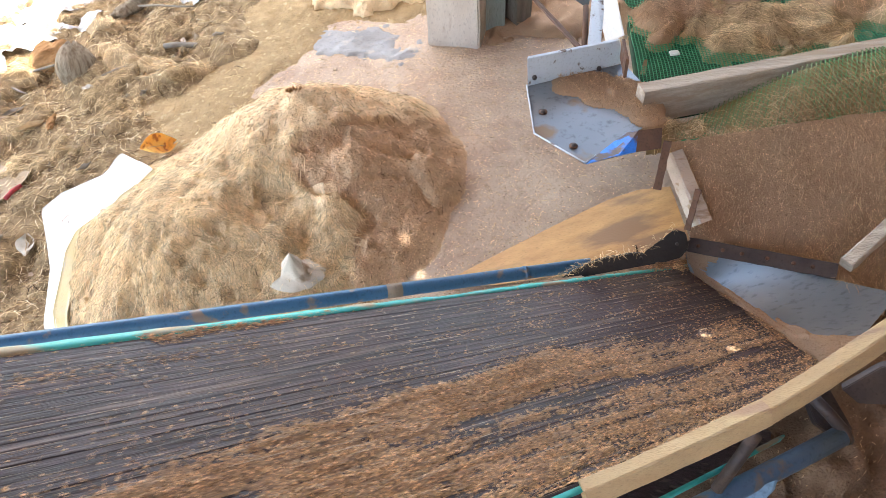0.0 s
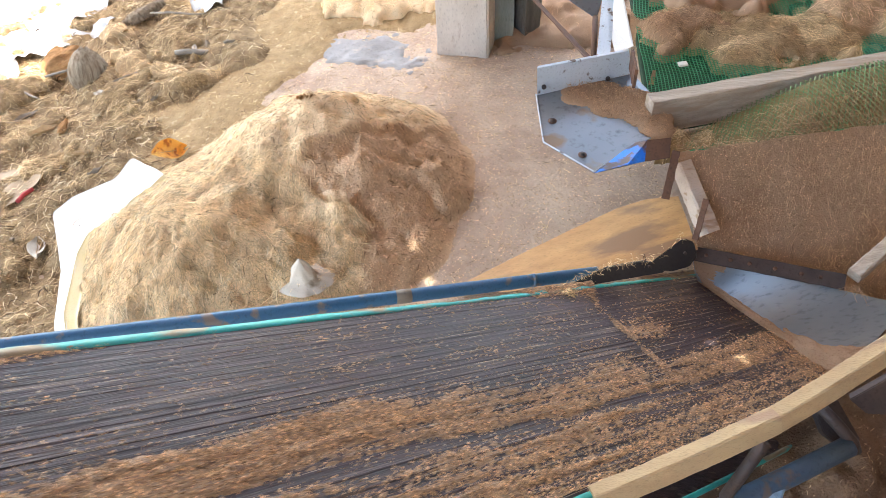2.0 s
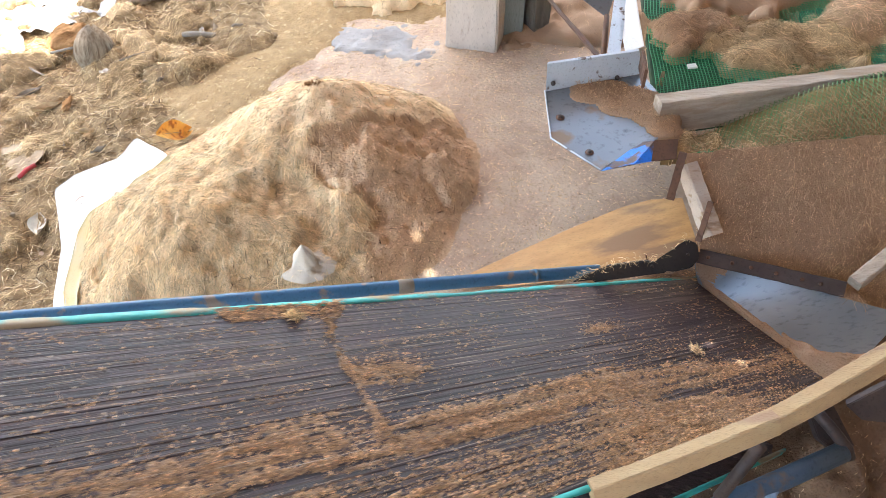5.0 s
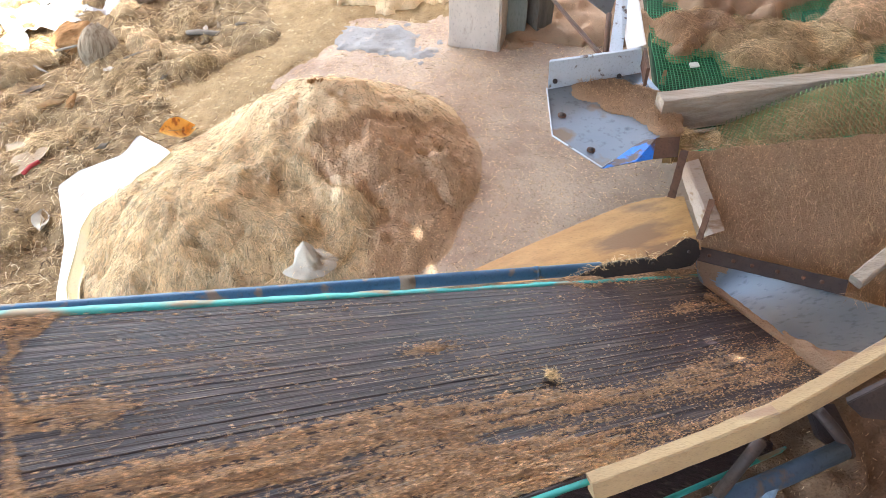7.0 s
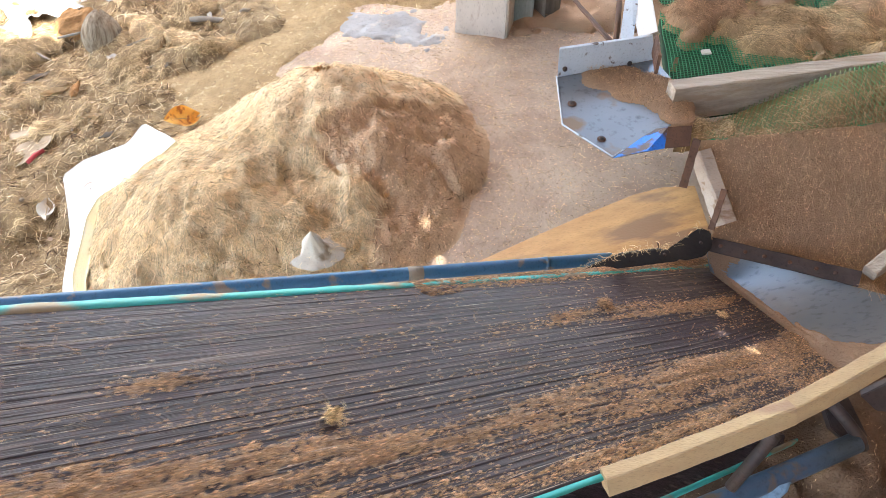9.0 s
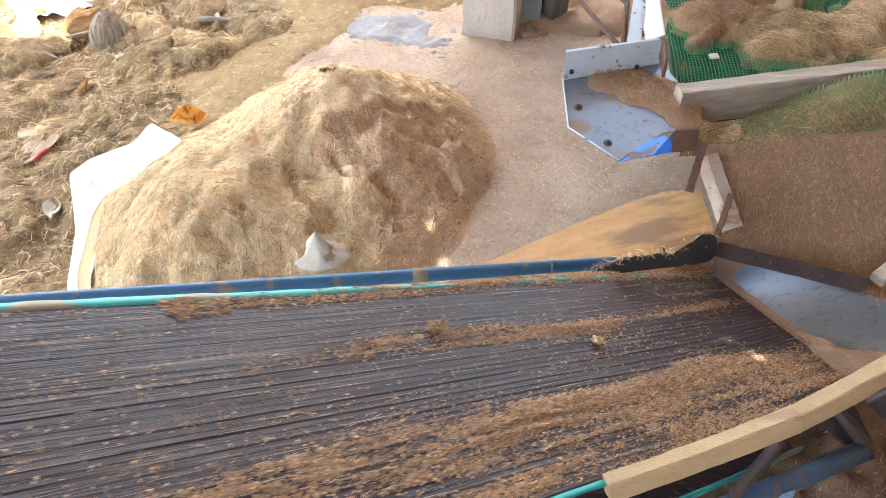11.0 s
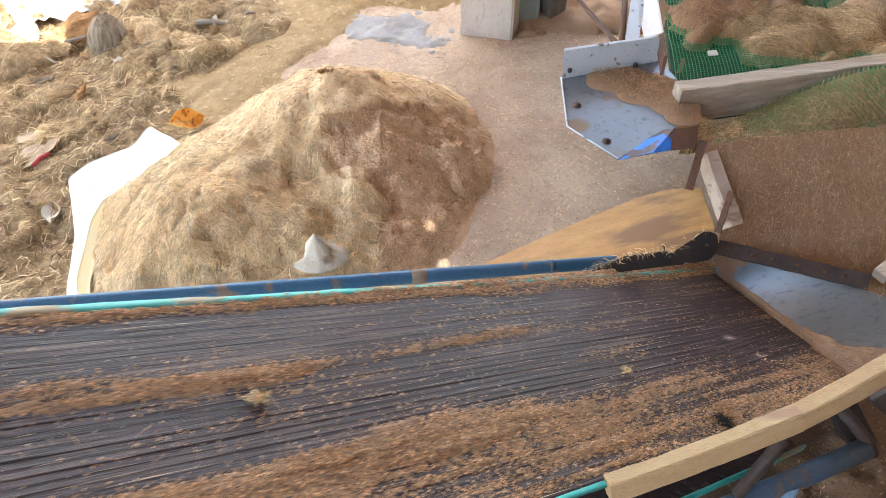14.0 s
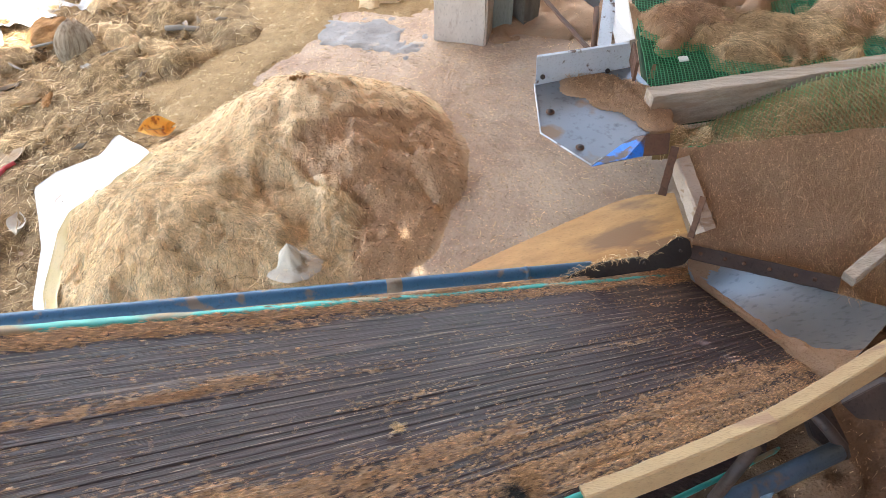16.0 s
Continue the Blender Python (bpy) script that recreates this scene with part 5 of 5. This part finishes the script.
# ---- cloths and sacks ----
def cloth(name, label, outline_a, outline_b, mat, folds, seed, z=0.03, steps=(40, 14), thick=0.0015, base=None):
    """A crumpled sheet between two edge lines of points."""
    ob = thing(name, label, "sack")
    nx, ny = steps

    def along(line, t):
        line = [Vector(p) for p in line]
        k = min(int(t * (len(line) - 1)), len(line) - 2)
        return line[k].lerp(line[k + 1], t * (len(line) - 1) - k)

    v = []
    for i in range(nx):
        a, b = along(outline_a, i / (nx - 1)), along(outline_b, i / (nx - 1))
        for j in range(ny):
            p = a.lerp(b, j / (ny - 1))
            n1 = noise.noise(Vector((p.x * 9, p.y * 9, seed))) + 0.5 * noise.noise(Vector((p.x * 24, p.y * 24, seed)))
            v.append((p.x + 0.004 * n1, p.y, p.z + z + folds * n1))
    n = len(v)
    v += [(x, y, zz - thick) for x, y, zz in v]
    q = grid_faces(ny, nx).tolist()
    rim = [i for i in range(ny)] + [i * ny + ny - 1 for i in range(1, nx)] + [(nx - 1) * ny + j for j in range(ny - 2, -1, -1)] + [i * ny for i in range(nx - 2, 0, -1)]
    f = q + [[n + a for a in p[::-1]] for p in q] + [[rim[k], rim[(k + 1) % len(rim)], n + rim[(k + 1) % len(rim)], n + rim[k]] for k in range(len(rim))]
    mesh_object("sheet", v, f, mat, ob, smooth=True)
    return ob


sack = cloth("woven_sack", "white woven plastic sack under the heap's edge, yellow lining", [(-1.050, 1.955, 0.007), (-1.196, 2.079, -0.019), (-1.225, 1.974, -0.024), (-1.389, 1.917, -0.052), (-1.442, 1.843, -0.060), (-1.357, 1.666, -0.046), (-1.291, 1.521, -0.035), (-1.252, 1.371, -0.028), (-1.224, 1.267, -0.024), (-1.179, 1.247, -0.016)], [(-0.998, 1.882, 0.045), (-1.037, 1.820, 0.039), (-1.090, 1.779, 0.030), (-1.122, 1.705, 0.024), (-1.177, 1.680, 0.015), (-1.216, 1.638, 0.008), (-1.225, 1.551, 0.006), (-1.202, 1.426, 0.010), (-1.181, 1.299, 0.014), (-1.144, 1.214, 0.020)], SACK, 0.010, 3, 0.012)
INNER = [(-0.998, 1.882, 0.045), (-1.037, 1.820, 0.039), (-1.090, 1.779, 0.030), (-1.122, 1.705, 0.024), (-1.177, 1.680, 0.015), (-1.216, 1.638, 0.008), (-1.225, 1.551, 0.006), (-1.202, 1.426, 0.010), (-1.181, 1.299, 0.014), (-1.144, 1.214, 0.020)]
lining = cloth("sheet_tmp", "lining", [(x - 0.004, y, z + 0.006) for x, y, z in INNER], [(x + 0.034, y - 0.010, z - 0.010) for x, y, z in INNER], SACK_BACK, 0.006, 4, 0.010, (40, 6))
child = lining.children[0]
child.name, child.parent = "lining", sack
tagged(child, "yellowed folded lining")
bpy.data.objects.remove(lining)
tube("cord", [(-1.743, 1.773, -0.144), (-1.633, 1.842, -0.125), (-1.560, 1.873, -0.126), (-1.470, 1.890, -0.104)], 0.003, CLOTH, sack, "pale cord", 6)
for k, (oa, ob_, sd) in enumerate([([(-2.477, 3.647, -0.090), (-2.151, 3.782, -0.090), (-1.724, 3.626, -0.083)], [(-2.300, 3.328, -0.110), (-1.968, 3.301, -0.110), (-1.738, 3.423, -0.104)], 1), ([(-2.323, 3.270, -0.090), (-1.955, 3.292, -0.090), (-1.612, 3.287, -0.073)], [(-2.169, 3.068, -0.110), (-1.931, 3.107, -0.110), (-1.701, 3.197, -0.101)], 2), ([(-2.189, 2.942, -0.090), (-2.114, 3.028, -0.090), (-2.016, 2.988, -0.090)], [(-2.133, 2.777, -0.110), (-2.050, 2.833, -0.110), (-1.969, 2.867, -0.110)], 3), ([(-1.289, 3.556, -0.025), (-1.155, 3.361, -0.002), (-1.032, 3.357, 0.020)], [(-1.207, 3.281, -0.031), (-1.101, 3.199, -0.012), (-1.030, 3.220, 0.000)], 4)]):
    cloth("white_tarp", "crumpled white plastic sacking lying on the litter", oa, ob_, TARP, 0.055, 20 + sd, 0.01, (36, 20))
rag = cloth("cloth_rag", "crumpled beige cloth rag with red trim", [(-1.787, 2.158, -0.107), (-1.673, 2.153, -0.089), (-1.578, 2.120, -0.089)], [(-1.678, 1.942, -0.099), (-1.632, 1.967, -0.085), (-1.579, 2.044, -0.089)], RAG_CLOTH, 0.025, 9, 0.015, (18, 12))
tube("trim", [(-1.602, 1.922, -0.051), (-1.590, 1.963, -0.050), (-1.563, 1.987, -0.047)], 0.008, RED_TRIM, rag, "red fabric trim", 8)
hat = thing("paper_cone", "crumpled off-white paper cone on the heap's foot", "paper")
CONE_TOP = Vector((-0.440, 1.312, 0.176))
cv, cf = [], []
for i in range(11):
    for k in range(33):
        a = 2 * math.pi * k / 32
        s = i / 10
        r = 0.001 + 0.046 * min(s / 0.7, 1) ** 0.8 + 0.045 * max(s - 0.7, 0) / 0.3
        fold = noise.noise(Vector((math.cos(a) * 2.5, math.sin(a) * 2.5, s * 3))) + 0.5 * noise.noise(Vector((math.cos(a) * 7, math.sin(a) * 7, s * 5)))
        r *= 1 + 0.22 * fold
        cv.append(CONE_TOP + Vector((r * 0.92 * math.cos(a), r * 0.70 * math.sin(a), -0.085 * min(s / 0.75, 1) - 0.012 * max(s - 0.75, 0) * 4 + 0.010 * fold * s)))
n = len(cv)
cv += [p + Vector((0, 0, -0.002)) for p in cv]
q = grid_faces(33, 11).tolist()
cf = q + [[n + a for a in p[::-1]] for p in q]
mesh_object("paper", cv, cf, CLOTH, hat, smooth=True)

# ---- frame and floor clutter beside the belt ----
stand = thing("pipe_frame", "blue painted pipe frame lying in the dust", "pipe frame")
tube("rail", [(0.407, 0.480, 0.170), (0.526, 0.521, 0.166), (0.684, 0.580, 0.152), (0.849, 0.643, 0.142)], 0.0225, DUSTY_BLUE, stand, sides=18)
tube("end_joint", [(0.791, 0.705, 0.211), (0.825, 0.675, 0.183), (0.859, 0.649, 0.147), (0.869, 0.639, 0.124)], 0.014, DARK_STEEL, stand, "bent rusty end", 10)
slab("strut", [(0.563, 0.507, 0.140), (0.614, 0.537, 0.167), (0.653, 0.545, 0.174), (0.643, 0.528, 0.159), (0.604, 0.504, 0.137)], (0.01, 0.004, -0.006), LIGHT_BLUE, stand, "light blue painted strut", 0.001)
rod = thing("idler_rod", "scuffed dark steel idler rod under the belt", "rod")
tube("rod", [(0.514, 0.524, 0.209), (0.569, 0.566, 0.355)], 0.0125, DARK_STEEL, rod, sides=14)
fibre_mound("dust_drift", [(0.75, 0.60, 0.30, 0.025), (1.10, 0.80, 0.28, 0.09), (0.95, 0.55, 0.25, 0.03), (1.25, 0.6, 0.3, 0.07), (0.5, 0.55, 0.22, 0.02)], ground_height, FIBRE_DARK, PITH_SHADED, "drift of brown coir dust on the floor, darkened for the shade under the belt", 1500, 131, 0.01, (0.004, 0.018))
chan = thing("steel_channel", "dark steel channel half buried in coir dust", "steel channel")
slab("web", [(0.793, 0.730, 0.179), (0.852, 0.736, 0.184), (0.896, 0.666, 0.121), (0.855, 0.654, 0.111), (0.813, 0.681, 0.135)], (0.0, 0.01, -0.02), DARK_STEEL, chan, "", 0.002)
hoop = thing("cable_loop", "dark bent cable loop in the dust", "cable")
tube("cable", [(0.789, 0.593, 0.002), (0.832, 0.620, 0.026), (0.878, 0.619, 0.025), (0.889, 0.601, 0.009), (0.854, 0.581, -0.009), (0.833, 0.570, -0.018)], 0.009, DARK_STEEL, hoop, sides=8)
# Dark panel added for the shade beside the slide plate.
shade = thing("machine_skirt", "dark steel panel added for the shade beside the slide plate", "machine panel")
slab("panel", [(0.838, 0.701, 0.247), (0.928, 0.732, 0.275), (1.002, 0.736, 0.279), (0.994, 0.663, 0.213), (0.872, 0.676, 0.224)], (0.01, 0.02, -0.01), DARK_STEEL, shade, "", 0.002)


def motions():
    for seg, mid in LOADS:
        rows = []
        for k in range(0, 161):
            t = k / 10
            u = min(max(mid + SPEED * t, -1.40), 1.32)
            edge = abs(mid + SPEED * t + 1.40) < 0.06 or abs(mid + SPEED * t - 1.32) < 0.06
            if k in (0, 160) or edge or k % 10 == 0:
                rows.append((t, Matrix.Translation(on_belt(u, 0.0)) @ BELT_AXES))
        walk(seg, rows)


motions()
